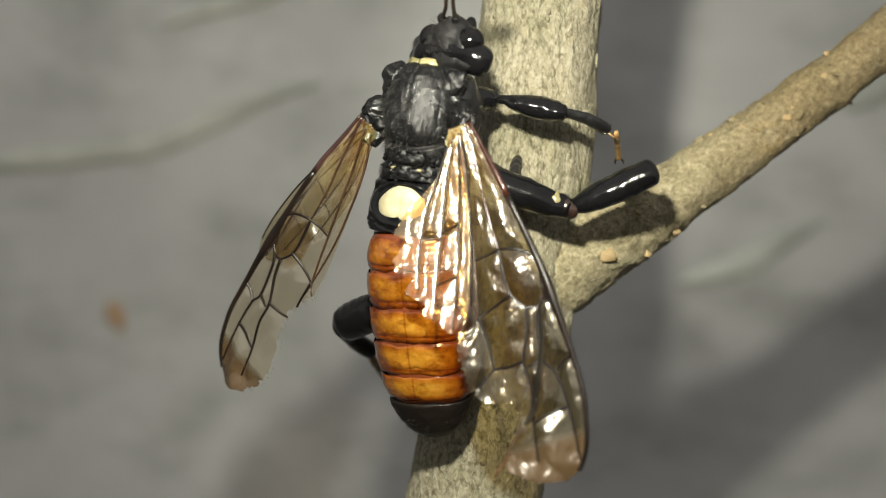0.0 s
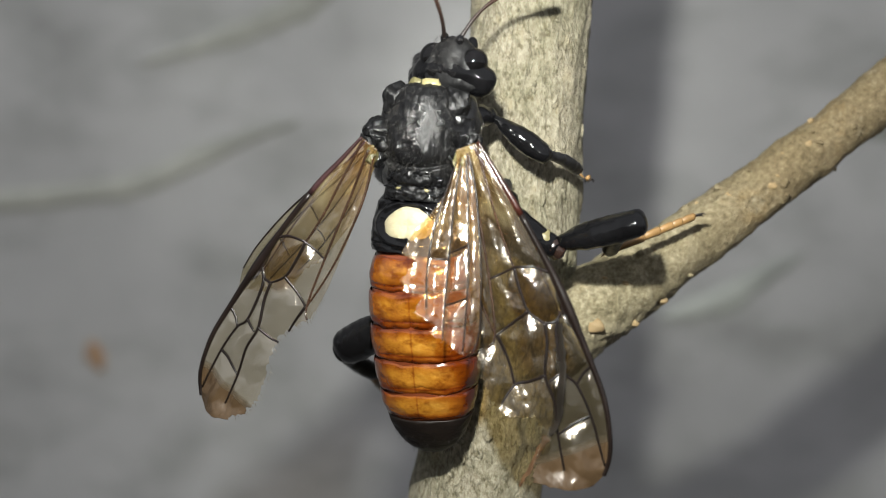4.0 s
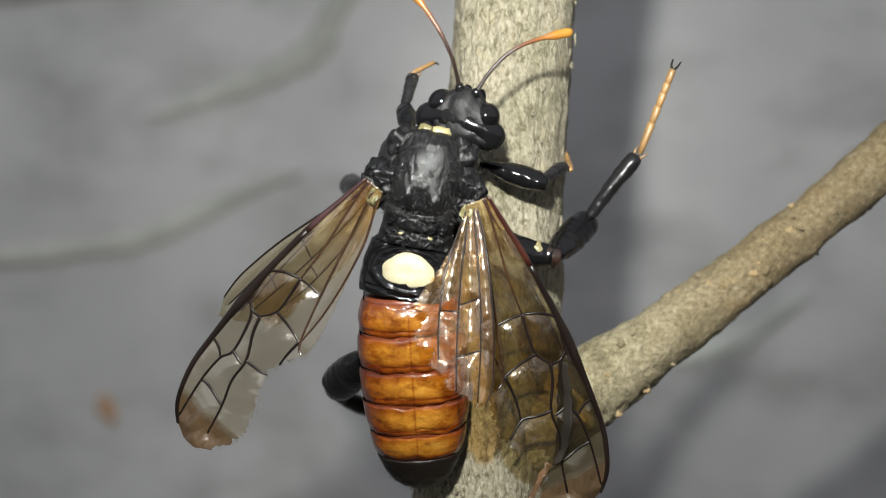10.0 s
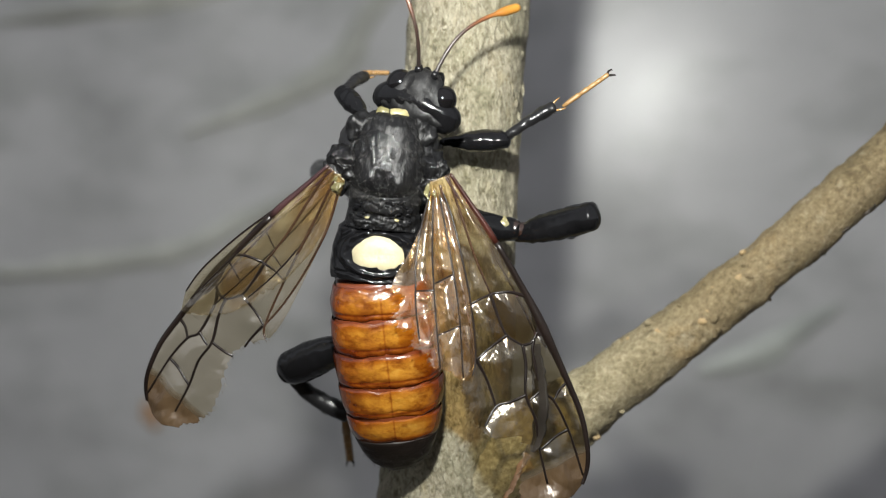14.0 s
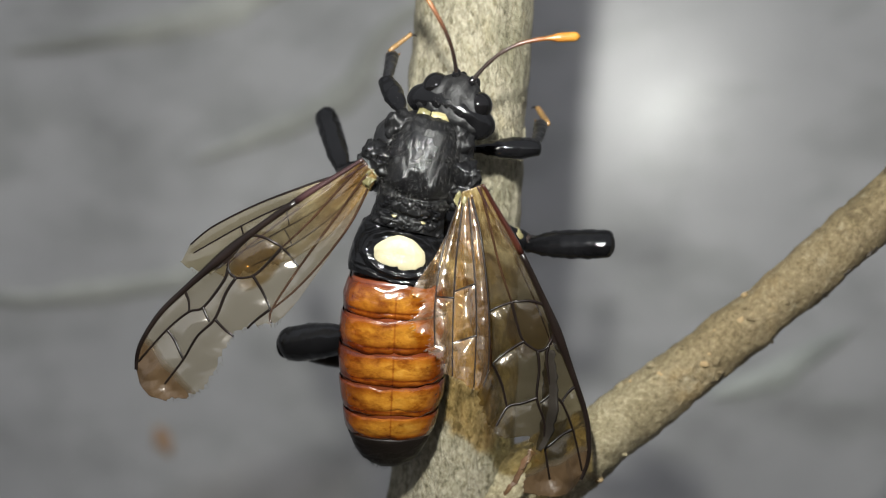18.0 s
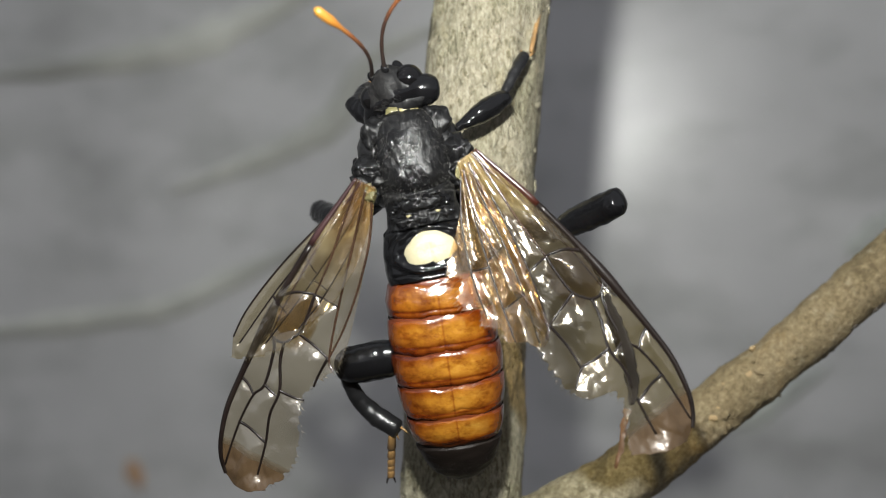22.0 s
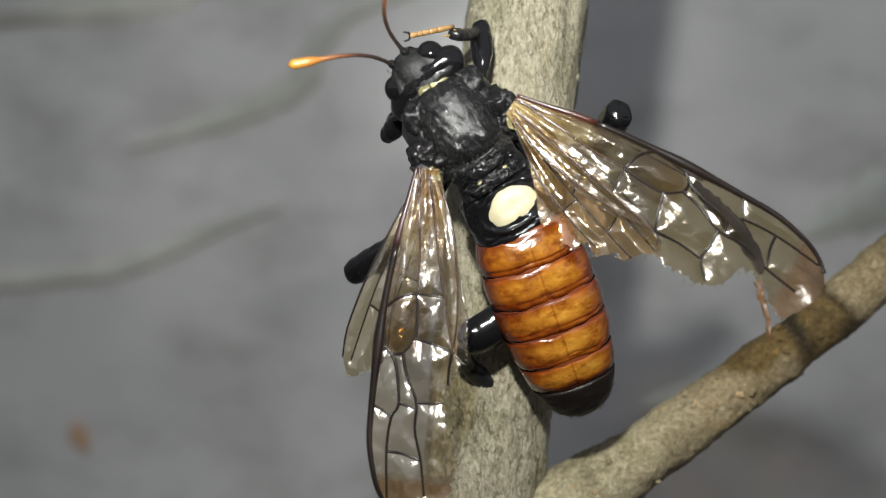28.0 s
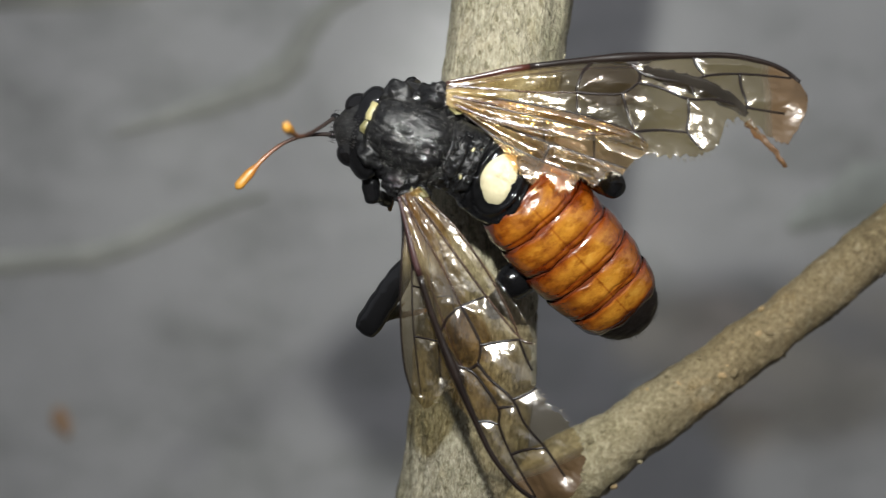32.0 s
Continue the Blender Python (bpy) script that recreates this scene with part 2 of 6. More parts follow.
    nt.links.new(mix(nt, "MIX", tip.outputs[0], (gleam, 0.97 * gleam, 0.96 * gleam), (0.4 * gleam, 0.36 * gleam, 0.32 * gleam)), glint.inputs["Color"])
    glint.inputs["Roughness"].default_value = 0.15
    for g in (sheen, glint):
        nt.links.new(relief.outputs[0], g.inputs["Normal"])
    shine = nt.nodes.new("ShaderNodeAddShader")
    nt.links.new(sheen.outputs[0], shine.inputs[0])
    nt.links.new(glint.outputs[0], shine.inputs[1])
    whole = nt.nodes.new("ShaderNodeAddShader")
    nt.links.new(both.outputs[0], whole.inputs[0])
    nt.links.new(shine.outputs[0], whole.inputs[1])
    nt.links.new(whole.outputs[0], nt.nodes["Material Output"].inputs[0])
    return m


def make_antenna_skin():
    """Dark at the root, rusty in the middle, bright orange in the club."""
    m, nt, b = material("antenna_skin")
    sep = nt.nodes.new("ShaderNodeSeparateXYZ")
    nt.links.new(coords(nt), sep.inputs[0])
    run = nt.nodes.new("ShaderNodeMapRange")
    run.inputs["From Max"].default_value = 0.0054
    nt.links.new(sep.outputs[1], run.inputs[0])
    col = ramp(nt, run.outputs[0], [(0.0, (0.012, 0.009, 0.008)), (0.42, (0.025, 0.012, 0.008)), (0.64, (0.11, 0.038, 0.013)), (0.8, (0.22, 0.085, 0.012)), (1.0, (0.31, 0.15, 0.022))])
    nt.links.new(col, b.inputs["Base Color"])
    grain = noise_tex(nt, coords(nt), 4000, 4, 0.6)
    rough_from(nt, b, grain, 0.3, 0.5)
    bump(nt, b, grain, 0.3, 0.00002)
    return m


def make_plaster():
    m, nt, b = material("grey_gloss_paint")
    even = coords(nt)
    cloud = noise_tex(nt, even, 26, 4, 0.55)
    grime = noise_tex(nt, coords(nt, (1, 1, 1.8)), 75, 6, 0.6)
    grain = noise_tex(nt, even, 900, 6, 0.65)
    col = ramp(nt, cloud, [(0.3, (0.36, 0.36, 0.355)), (0.5, (0.435, 0.435, 0.43)), (0.7, (0.52, 0.52, 0.51))])
    col = mix(nt, "MULTIPLY", 0.8, col, ramp(nt, grime, [(0.3, (0.62, 0.63, 0.6)), (0.55, (1, 1, 1))]))
    nt.links.new(col, b.inputs["Base Color"])
    rough_from(nt, b, grime, 0.25, 0.37)      # worn gloss paint
    b.inputs["Specular IOR Level"].default_value = 0.62
    bump(nt, b, grain, 0.12, 0.0001)
    return m


def make_glow(strength):
    m, nt, b = material("torch_glow")
    b.inputs["Base Color"].default_value = (0.8, 0.8, 0.8, 1)
    b.inputs["Emission Color"].default_value = (0.98, 1.0, 0.97, 1)
    b.inputs["Emission Strength"].default_value = strength
    return m


def make_soil():
    m, nt, b = material("dry_soil")
    even = coords(nt)
    clod = noise_tex(nt, even, 40, 8, 0.7)
    patch = noise_tex(nt, even, 1.5, 4, 0.5)
    col = ramp(nt, clod, [(0.3, (0.05, 0.035, 0.022)), (0.6, (0.13, 0.095, 0.06)), (0.8, (0.2, 0.155, 0.1))])
    nt.links.new(mix(nt, "MULTIPLY", 0.6, col, ramp(nt, patch, [(0.3, (0.6, 0.6, 0.55)), (0.7, (1, 1, 1))])), b.inputs["Base Color"])
    b.inputs["Roughness"].default_value = 0.95
    bump(nt, b, clod, 0.8, 0.01)
    return m


BARK = make_bark()
BRANCH_BARK = make_branch_bark()
TORN_BARK_SHADE = plain("torn_bark_shade", (0.05, 0.04, 0.03), 0.85, scale=1800, relief=0.8, dist=0.0001)
PALE_BARK = plain("pale_wart", (0.28, 0.2, 0.1), 0.75, scale=2500, relief=0.8, dist=0.00006)
BLACK = plain("black_cuticle", (0.004, 0.004, 0.0044), 0.13, 0.3, 0.0, scale=3200, relief=0.5, dist=0.00004)
DULL_BLACK = plain("dull_black_cuticle", (0.008, 0.008, 0.0085), 0.3, 0.42, 0.0, scale=5000, relief=0.6, dist=0.00003)
THORAX_SKIN = make_thorax_skin("wrinkled_black_cuticle", 0.14, 0.38, 0.00008)
HEAD_SKIN = make_thorax_skin("pitted_black_cuticle", 0.3, 0.55, 0.00005)
EYE = plain("eye_black", (0.0035, 0.0033, 0.0035), 0.07, 0.34, 0.0, scale=5000)
DARK_HAIR = plain("dark_hair", (0.025, 0.022, 0.02), 0.5, 0.4)
HAIR = plain("grey_hair", (0.05, 0.047, 0.043), 0.5, 0.4)
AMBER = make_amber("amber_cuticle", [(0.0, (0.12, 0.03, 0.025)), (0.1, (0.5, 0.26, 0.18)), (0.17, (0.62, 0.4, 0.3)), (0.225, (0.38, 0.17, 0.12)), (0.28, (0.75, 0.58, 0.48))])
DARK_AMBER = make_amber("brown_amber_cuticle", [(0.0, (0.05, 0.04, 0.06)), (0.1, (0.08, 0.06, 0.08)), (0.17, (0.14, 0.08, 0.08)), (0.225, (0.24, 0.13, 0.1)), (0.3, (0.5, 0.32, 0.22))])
SEAM = plain("dark_red_seam", (0.12, 0.028, 0.01), 0.3, 0.5, 0.4, scale=1500, relief=0.4)
TAIL = plain("brown_black_tail", (0.0075, 0.0055, 0.0045), 0.42, 0.14, 0.0, scale=1300, vary=0.6, relief=0.9, dist=0.0001)
CREAM = plain("cream_spot", (0.36, 0.32, 0.205), 0.5, 0.4, 0.0, scale=2600, vary=0.2, relief=0.7, dist=0.00007)
OLIVE = plain("olive_plate", (0.1, 0.09, 0.04), 0.4, 0.5, 0.1, scale=2500, vary=0.5, relief=0.5)
BROWN = plain("glossy_brown_joint", (0.022, 0.012, 0.009), 0.2, 0.6, 0.3, scale=2500, vary=0.5, relief=0.4)
PALE_YELLOW = plain("pale_yellow_plate", (0.2, 0.175, 0.085), 0.4, 0.5, 0.1, scale=2500, vary=0.3, relief=0.5)
TARSUS = plain("amber_foot", (0.25, 0.145, 0.055), 0.4, 0.5, 0.1, scale=3000)
GOLD_VEIN = plain("gold_brown_vein", (0.03, 0.014, 0.007), 0.25, 0.6, 0.4, scale=2500, vary=0.5)
VEIN = plain("dark_vein", (0.008, 0.005, 0.004), 0.35, 0.3, 0.0, scale=3000)
PLUM_VEIN = plain("plum_brown_vein", (0.025, 0.011, 0.011), 0.35, 0.4, 0.1, scale=3000)
RED_VEIN = plain("red_brown_vein", (0.03, 0.008, 0.005), 0.3, 0.4, 0.1, scale=3000)
FOLD = plain("dark_wing_fold", (0.016, 0.013, 0.01), 0.7, 0.12, 0.0, scale=2500)
SHRED = plain("rusty_wing_shred", (0.09, 0.046, 0.02), 0.45, 0.5, 0.0, scale=2500)
FRINGE = plain("pale_wing_fringe", (0.26, 0.23, 0.18), 0.4, 0.5)
MEMBRANE = make_membrane("wing_membrane", True, 0.0056, 0.22, clear_tint=(0.85, 0.81, 0.72))
# right forewing: darker tint stands in for the shade on the stem behind it
SHADED_MEMBRANE = make_membrane("shaded_wing_membrane", True, 0.0064, 0.26, clear_tint=(0.69, 0.63, 0.47), gleam=0.05)
HIND_MEMBRANE = make_membrane("hindwing_membrane", False, clear_tint=(0.78, 0.73, 0.6))
GOLD_MEMBRANE = make_membrane("crumpled_gold_membrane", False, 0.0125, 0.06, (0.88, 0.76, 0.55), 0.14)
PLASTER = make_plaster()
STREAK = plain("olive_streak", (0.43, 0.435, 0.39), 0.6, scale=300)
RUST = plain("rust_spot", (0.38, 0.24, 0.14), 0.8, scale=600)
GREEN = plain("green_stain", (0.43, 0.45, 0.41), 0.6, scale=300)
SOIL = make_soil()


# ---- mesh helpers: all shapes are given in millimetres ----
def part(name, bm, mat, parent=None, label="", m=None, origin=None):
    """One bmesh, in millimetres, as one mesh object under a thing or a part."""
    bmesh.ops.recalc_face_normals(bm, faces=bm.faces)
    me = bpy.data.meshes.new(name)
    if origin is not None:
        bmesh.ops.translate(bm, verts=bm.verts, vec=-Vector(origin))
    for v in bm.verts:
        v.co *= MM
    bm.to_mesh(me)
    bm.free()
    me.materials.append(mat)
    me.polygons.foreach_set("use_smooth", [True] * len(me.polygons))
    ob = new(name, me)
    if parent:
        ob.parent = parent
    if m is not None:
        ob.matrix_basis = m
    if label:
        ob["label"] = label
    return ob


def at(x, y, z, rx=0, ry=0, rz=0):
    return pose(x * MM, y * MM, z * MM, rx, ry, rz)


def rings(bm, loops, cap=True):
    """Skin a row of closed loops of points."""
    rows = [[bm.verts.new(p) for p in loop] for loop in loops]
    n = len(rows[0])
    for a, b in zip(rows, rows[1:]):
        for i in range(n):
            bm.faces.new((a[i], a[(i + 1) % n], b[(i + 1) % n], b[i]))
    if cap:
        bm.faces.new(rows[0][::-1])
        bm.faces.new(rows[-1])
    return bm


def tube(bm, points, radii, n=10, flat=1.0, cap=True):
    """A round tube along points."""
    pts = [Vector(p) for p in points]
    loops, side = [], None
    for i, p in enumerate(pts):
        d = (pts[min(i + 1, len(pts) - 1)] - pts[max(i - 1, 0)]).normalized()
        if side is None:
            side = d.orthogonal().normalized()
        side = (side - d * side.dot(d)).normalized()
        up = d.cross(side)
        loops.append([p + radii[i] * (math.cos(a) * side + flat * math.sin(a) * up) for a in (2 * math.pi * k / n for k in range(n))])
    return rings(bm, loops, cap)


def smooth_line(points, n):
    """n points on a smooth curve through the given ones, spaced by their index."""
    pts = [Vector(p) for p in points]
    out = []
    for k in range(n):
        s = k / (n - 1) * (len(pts) - 1)
        i = min(int(s), len(pts) - 2)
        f = s - i
        a, b, c, d = pts[max(i - 1, 0)], pts[i], pts[i + 1], pts[min(i + 2, len(pts) - 1)]
        out.append(0.5 * (2 * b + (c - a) * f + (2 * a - 5 * b + 4 * c - d) * f * f + (3 * b - a - 3 * c + d) * f ** 3))
    return out


def ball(bm, centre, size, u=18, v=12):
    m = Matrix.Translation(centre) @ Matrix.Diagonal((*size, 1))
    bmesh.ops.create_uvsphere(bm, u_segments=u, v_segments=v, radius=1, matrix=m)
    return bm


def rough_up(bm, amount, size, seed=0):
    """Push the vertices about by smooth noise."""
    for v in bm.verts:
        q = v.co / size + Vector((seed * 7.3, seed * 1.7, seed * 3.1))
        v.co += amount * Vector((noise.noise(q), noise.noise(q + Vector((9, 0, 0))), noise.noise(q + Vector((0, 9, 0)))))
    return bm


# ---- setting ----
def wall_y(x, z):
    """Depth of the wall's face: it leans a little towards the stem on its upper right, and is faintly uneven."""
    near = max(0.0, 1 - (abs(x) + abs(z - 500)) / 900)
    return 80 - near * (0.098 * x + 0.082 * (z - 500)) + 0.5 * noise.noise(Vector((x, z, 0)) / 34) + 0.12 * noise.noise(Vector((x, z, 5)) / 11)


def build_setting():
    bm = bmesh.new()
    bmesh.ops.create_grid(bm, x_segments=60, y_segments=60, size=60000)
    for v in bm.verts:
        if v.co.length > 3000:
            v.co.z = 40 * noise.noise(v.co / 9000) - 10
    tagged(part("ground", bm, SOIL), "bare dry brown soil under the shrub", "ground", kind="structure")

    bm = bmesh.new()
    nx, nz = 90, 60
    grid = []
    for j in range(nz + 1):
        row = []
        for i in range(nx + 1):
            u, w = (i / nx * 2 - 1), (j / nz * 2 - 1)
            x = 1500 * math.copysign(abs(u) ** 2.2, u)
            z = 500 + (900 if w > 0 else 540) * math.copysign(abs(w) ** 2.2, w)
            y = wall_y(x, z)
            row.append(bm.verts.new((x, y, z)))
        grid.append(row)
    for j in range(nz):
        for i in range(nx):
            bm.faces.new((grid[j][i], grid[j][i + 1], grid[j + 1][i + 1], grid[j + 1][i]))
    edge = [e for e in bm.edges if e.is_boundary]
    ext = bmesh.ops.extrude_edge_only(bm, edges=edge)
    rim = [g for g in ext["geom"] if isinstance(g, bmesh.types.BMVert)]
    for v in rim:
        v.co.y = 230
    bmesh.ops.contextual_create(bm, geom=[e for e in bm.edges if e.is_boundary])
    wall = tagged(part("wall_back", bm, PLASTER), "grey gloss-painted wall with faint olive streaks", "wall", kind="structure")

    def stain(name, points, width, mat, label, seed):
        """A flat irregular mark that lies on the wall."""
        line = smooth_line([(x, 0, z) for x, z in points], 26)
        bm = bmesh.new()
        strip = []
        for k, p in enumerate(line):
            d = line[min(k + 1, 25)] - line[max(k - 1, 0)]
            side = Vector((-d.z, 0, d.x)).normalized()
            taper = (0.12 + math.sin(math.pi * k / 25)) * width
            w1 = taper * (0.6 + 0.7 * abs(noise.noise(Vector((k * 0.4, seed, 0)))))
            w2 = taper * (0.6 + 0.7 * abs(noise.noise(Vector((k * 0.4, seed, 8)))))
            rows = []
            for f in (-1, -0.5, 0.5, 1):
                q = p + side * (w1 if f < 0 else w2) * f
                z = 500 + q.z
                yy = wall_y(q.x, z)
                rows.append(bm.verts.new((q.x, yy - (0.75 if abs(f) < 1 else 0.1), z)))
            strip.append(rows)
        for a, b in zip(strip, strip[1:]):
            for i in range(3):
                bm.faces.new((a[i], a[i + 1], b[i + 1], b[i]))
        part(name, bm, mat, wall, label)

    stain("streak", [(-75, 3), (-60, 0.5), (-44, 2), (-36, 3.4), (-29, 6.5), (-23, 9), (-17, 11)], 2.0, STREAK, "olive-grey weathered streak", 1)
    stain("streak", [(-36, 17.5), (-29, 19.8), (-21, 22.5), (-15.5, 25.5), (-13, 30), (-9, 34), (0, 37)], 2.2, STREAK, "olive-grey weathered streak", 2)
    stain("streak", [(-60, 32), (-40, 34), (-25, 38), (-10, 46)], 2.4, STREAK, "olive-grey weathered streak", 3)
    stain("rust_mark", [(-42.4, -16), (-42.1, -17.2), (-41.6, -18.4), (-41, -19.8)], 1.5, RUST, "small rust-brown mark", 4)
    stain("green_mark", [(44, 9), (50, 12), (57, 14), (66, 12), (78, 15)], 4.5, GREEN, "dull green stain", 5)
    stain("green_mark", [(26, -12), (34, -9), (42, -4)], 2.0, GREEN, "dull green stain", 6)


def lerp(table, z):
    for a, b in zip(table, table[1:]):
        if a[0] <= z <= b[0]:
            f = (z - a[0]) / (b[0] - a[0])
            return [p + (q - p) * f for p, q in zip(a, b)]
    return list(table[0] if z < table[0][0] else table[-1])


# ---- the twig ----
STEM = [(-505, -62, 0, 7.5), (-200, -30, 0, 5.2), (-60, -6.5, 0, 3.9), (-20, 0.65, 0, 3.6), (-13, 1.75, 0, 3.5), (-6, 2.85, 0, 3.35), (0, 3.22, 0, 3.28), (6, 3.5, 0, 3.2), (13, 3.95, 0, 3.25), (20, 4.5, 0, 3.25), (40, 7.2, 0, 3.1), (120, 14, 4, 2.4), (300, 26, 10, 0.7)]


def build_twig():
    foot = Vector((-0.062, 0, 0))
    twig = tagged(new("shrub_stem"), "pale beige woody shrub stem with one side branch", "branch")
    twig.location = foot
    shift = Matrix.Translation(Vector((0, 0, BASE)) - foot)

    zs = [-505, -420, -330, -250, -180, -120, -80, -55, -40] + [-32 + 0.3 * k for k in range(int(74 / 0.3))] + [43, 50, 65, 90, 120, 170, 230, 299]
    loops = []
    n = 110
    for z in zs:
        _, cx, cy, r = lerp(STEM, z)
        loop = []
        for k in range(n):
            a = 2 * math.pi * k / n
            c, s = math.cos(a), math.sin(a)
            q = Vector((c * r, s * r, z * 0.25))
            d = 0.16 * noise.noise(q * 1.1) + 0.09 * noise.noise(q * 3.1) + 0.05 * noise.noise(q * 8)
            d += 0.25 * noise.noise(Vector((c, s, z * 0.05)) * 1.3)
            loop.append((cx + (r + d) * c, cy + (r + d) * s, z))
        loops.append(loop)
    stem = part("stem", rings(bmesh.new(), loops), BARK, twig, m=shift)

    line = smooth_line([(1.5, 0, -10.5), (4.6, -0.3, -8.0), (8.0, -0.3, -5.9), (11, -0.2, -3.95), (16, 0, -0.1), (20.5, 0.2, 3.35), (26, 0.5, 8.0), (34, 1, 14.8), (48, 1, 25), (70, 0, 38), (110, -6, 58)], 330)
    bm = bmesh.new()
    loops = []
    side = None
    for i, p in enumerate(line):
        f = i / 329 * 10
        r = lerp([(0, 2.4), (1, 2.75), (2, 2.15), (3, 1.75), (4, 1.5), (5, 1.42), (6, 1.45), (7, 1.4), (8, 1.2), (9, 1.0), (10, 0.35)], f)[1]
        d = (line[min(i + 1, 329)] - line[max(i - 1, 0)]).normalized()
        s, u = Vector((0, 1, 0)), None
        s = (s - d * s.dot(d)).normalized()
        u = d.cross(s)
        loop = []
        for k in range(64):
            a = 2 * math.pi * k / 64
            w = s * math.cos(a) + u * math.sin(a)
            q = p + w * r
            e = 0.15 * noise.noise(q * 0.5) + 0.08 * noise.noise(q * 1.5) + 0.05 * noise.noise(q * 3.4) + 0.03 * noise.noise(q * 7)
            e += 0.13 * max(0, 1 - abs(p.x - 7) / 6) * noise.noise(q * 2.8)
            loop.append(p + w * (r + e))
        loops.append(loop)
    branch = part("side_branch", rings(bm, loops), BRANCH_BARK, twig, "brown-grey side branch with small warts", m=shift)

    rng = random.Random(4)
    # warts on the branch and the collar
    for x, y, z, s in ((14.9, -1.35, -0.95, 0.42), (7.0, -2.75, -7.4, 0.42), (18.3, -1.2, 2.2, 0.2), (20.8, -1.1, 3.9, 0.2), (12.4, -1.5, -2.4, 0.24), (17.0, -1.05, 1.7, 0.2), (23.2, -0.9, 5.4, 0.22), (10.3, -1.7, -5.0, 0.2)):
        bm = rough_up(ball(bmesh.new(), (x, y + 0.08, z), (s * 1.15, s * 0.4, s * 0.8), 16, 10), 0.2, 0.35, x)
        part("wart", bm, PALE_BARK, branch, "pale orange bark wart")
    for k in range(40):
        i = rng.randrange(62, 262)
        r = lerp([(0, 2.4), (33, 2.75), (66, 2.15), (99, 1.75), (132, 1.5), (165, 1.42), (198, 1.45), (231, 1.4), (263, 1.2)], i)[1]
        d = (line[i + 1] - line[i - 1]).normalized()
        front = Vector((0, -1, 0))
        front = (front - d * front.dot(d)).normalized()
        g = rng.uniform(-1.5, 1.5)
        out = front * math.cos(g) + d.cross(front) * math.sin(g)
        size = rng.uniform(0.07, 0.2)
        bm = rough_up(ball(bmesh.new(), (0, 0, 0), (size * 1.4, size, size), 10, 8), 0.8 * size, 0.2, k)
        bm.transform(Matrix.Translation(line[i] + out * (r + 0.02)))
        part("knob", bm, PALE_BARK if k % 3 == 0 else BRANCH_BARK, branch, "small bark knob")
    # dark torn bark under the fork; dark flakes draw the shade along the branch's lower edge
    for k in range(34):
        f = rng.random()
        if k < 16:
            x, z = 5.6 + 3.4 * f, -10.6 + 4.4 * f
            x += rng.uniform(-0.3, 0.3)
        else:
            x = 9 + 17 * f
            z = -7.9 + (x - 8) * 0.8 + 0.5 * max(0, 1 - abs(x - 14) / 6)
        y = rng.uniform(-1.4, 0.2) if k < 16 else rng.uniform(-0.5, 0.2)
        a = rng.uniform(20, 70)
        ln = rng.uniform(0.3, 0.9) * (1 if k < 16 else 0.6)
        bm = ball(bmesh.new(), (0, 0, 0), (ln, 0.22, 0.13), 10, 6)
        rough_up(bm, 0.12, 0.3, k)
        bm.transform(pose(x, y, z, 0, -a, 0))
        part("bark_shade_flake", bm, TORN_BARK_SHADE, branch, "torn bark flake, coloured dark as the shaded bark edge")
    # a splinter of bark that stands off the stem's side
    bm = ball(bmesh.new(), (0, 0, 0), (0.9, 0.5, 0.28), 12, 8)
    rough_up(bm, 0.2, 0.4, 3)
    bm.transform(pose(-2.0, -1.9, -12.6, 0, -28, 0))
    part("bark_splinter", bm, PALE_BARK, stem, "raised splinter of pale bark")
    # rough patches and slits in the bark
    for k in range(110):
        z = rng.uniform(-22, 30)
        _, cx, cy, rr = lerp(STEM, z)
        g = rng.uniform(-2.9, -0.25)
        bm = ball(bmesh.new(), (0, 0, 0), (rng.uniform(0.06, 0.18), 0.06, rng.uniform(0.12, 0.4)), 8, 6)
        rough_up(bm, 0.07, 0.2, k)
        bm.transform(Matrix.Translation((cx + (rr + 0.06) * math.cos(g), cy + (rr + 0.06) * math.sin(g), z)) @ pose(0, 0, 0, 0, rng.uniform(-8, 8), math.degrees(g) + 90))
        part("bark_ridge", bm, BARK, stem)
    return twig


# ---- the sawfly; its space: x to its right side, y ahead, z up from its back ----
def body_ring(y, w, h, cz=0.0, n=40, flat=2.3):
    loop = []
    for k in range(n):
        a = 2 * math.pi * k / n
        c, s = math.cos(a), math.sin(a)
        loop.append((w * math.copysign(abs(c) ** (2 / flat), c), y, cz + h * math.copysign(abs(s) ** (2 / flat), s)))
    return loop


def hairs(bm, pick, count, length, rng, lean=(0, -0.5, 0.6), thick=0.018):
    """Many fine tapered hairs from the points that pick() gives."""
    for _ in range(count):
        p, nrm = pick(rng)
        d = (nrm + Vector(lean) * rng.uniform(0.2, 0.9) + Vector((rng.uniform(-1, 1), rng.uniform(-1, 1), rng.uniform(-1, 1))) * 0.35).normalized()
        s = d.orthogonal().normalized() * thick
        u = d.cross(s)
        ln = length * rng.uniform(0.5, 1.2)
        root = [bm.verts.new(p + q) for q in (s, -0.5 * s + 0.87 * u, -0.5 * s - 0.87 * u)]
        end = bm.verts.new(p + d * ln)
        for i in range(3):
            bm.faces.new((root[i], root[(i + 1) % 3], end))
    return bm


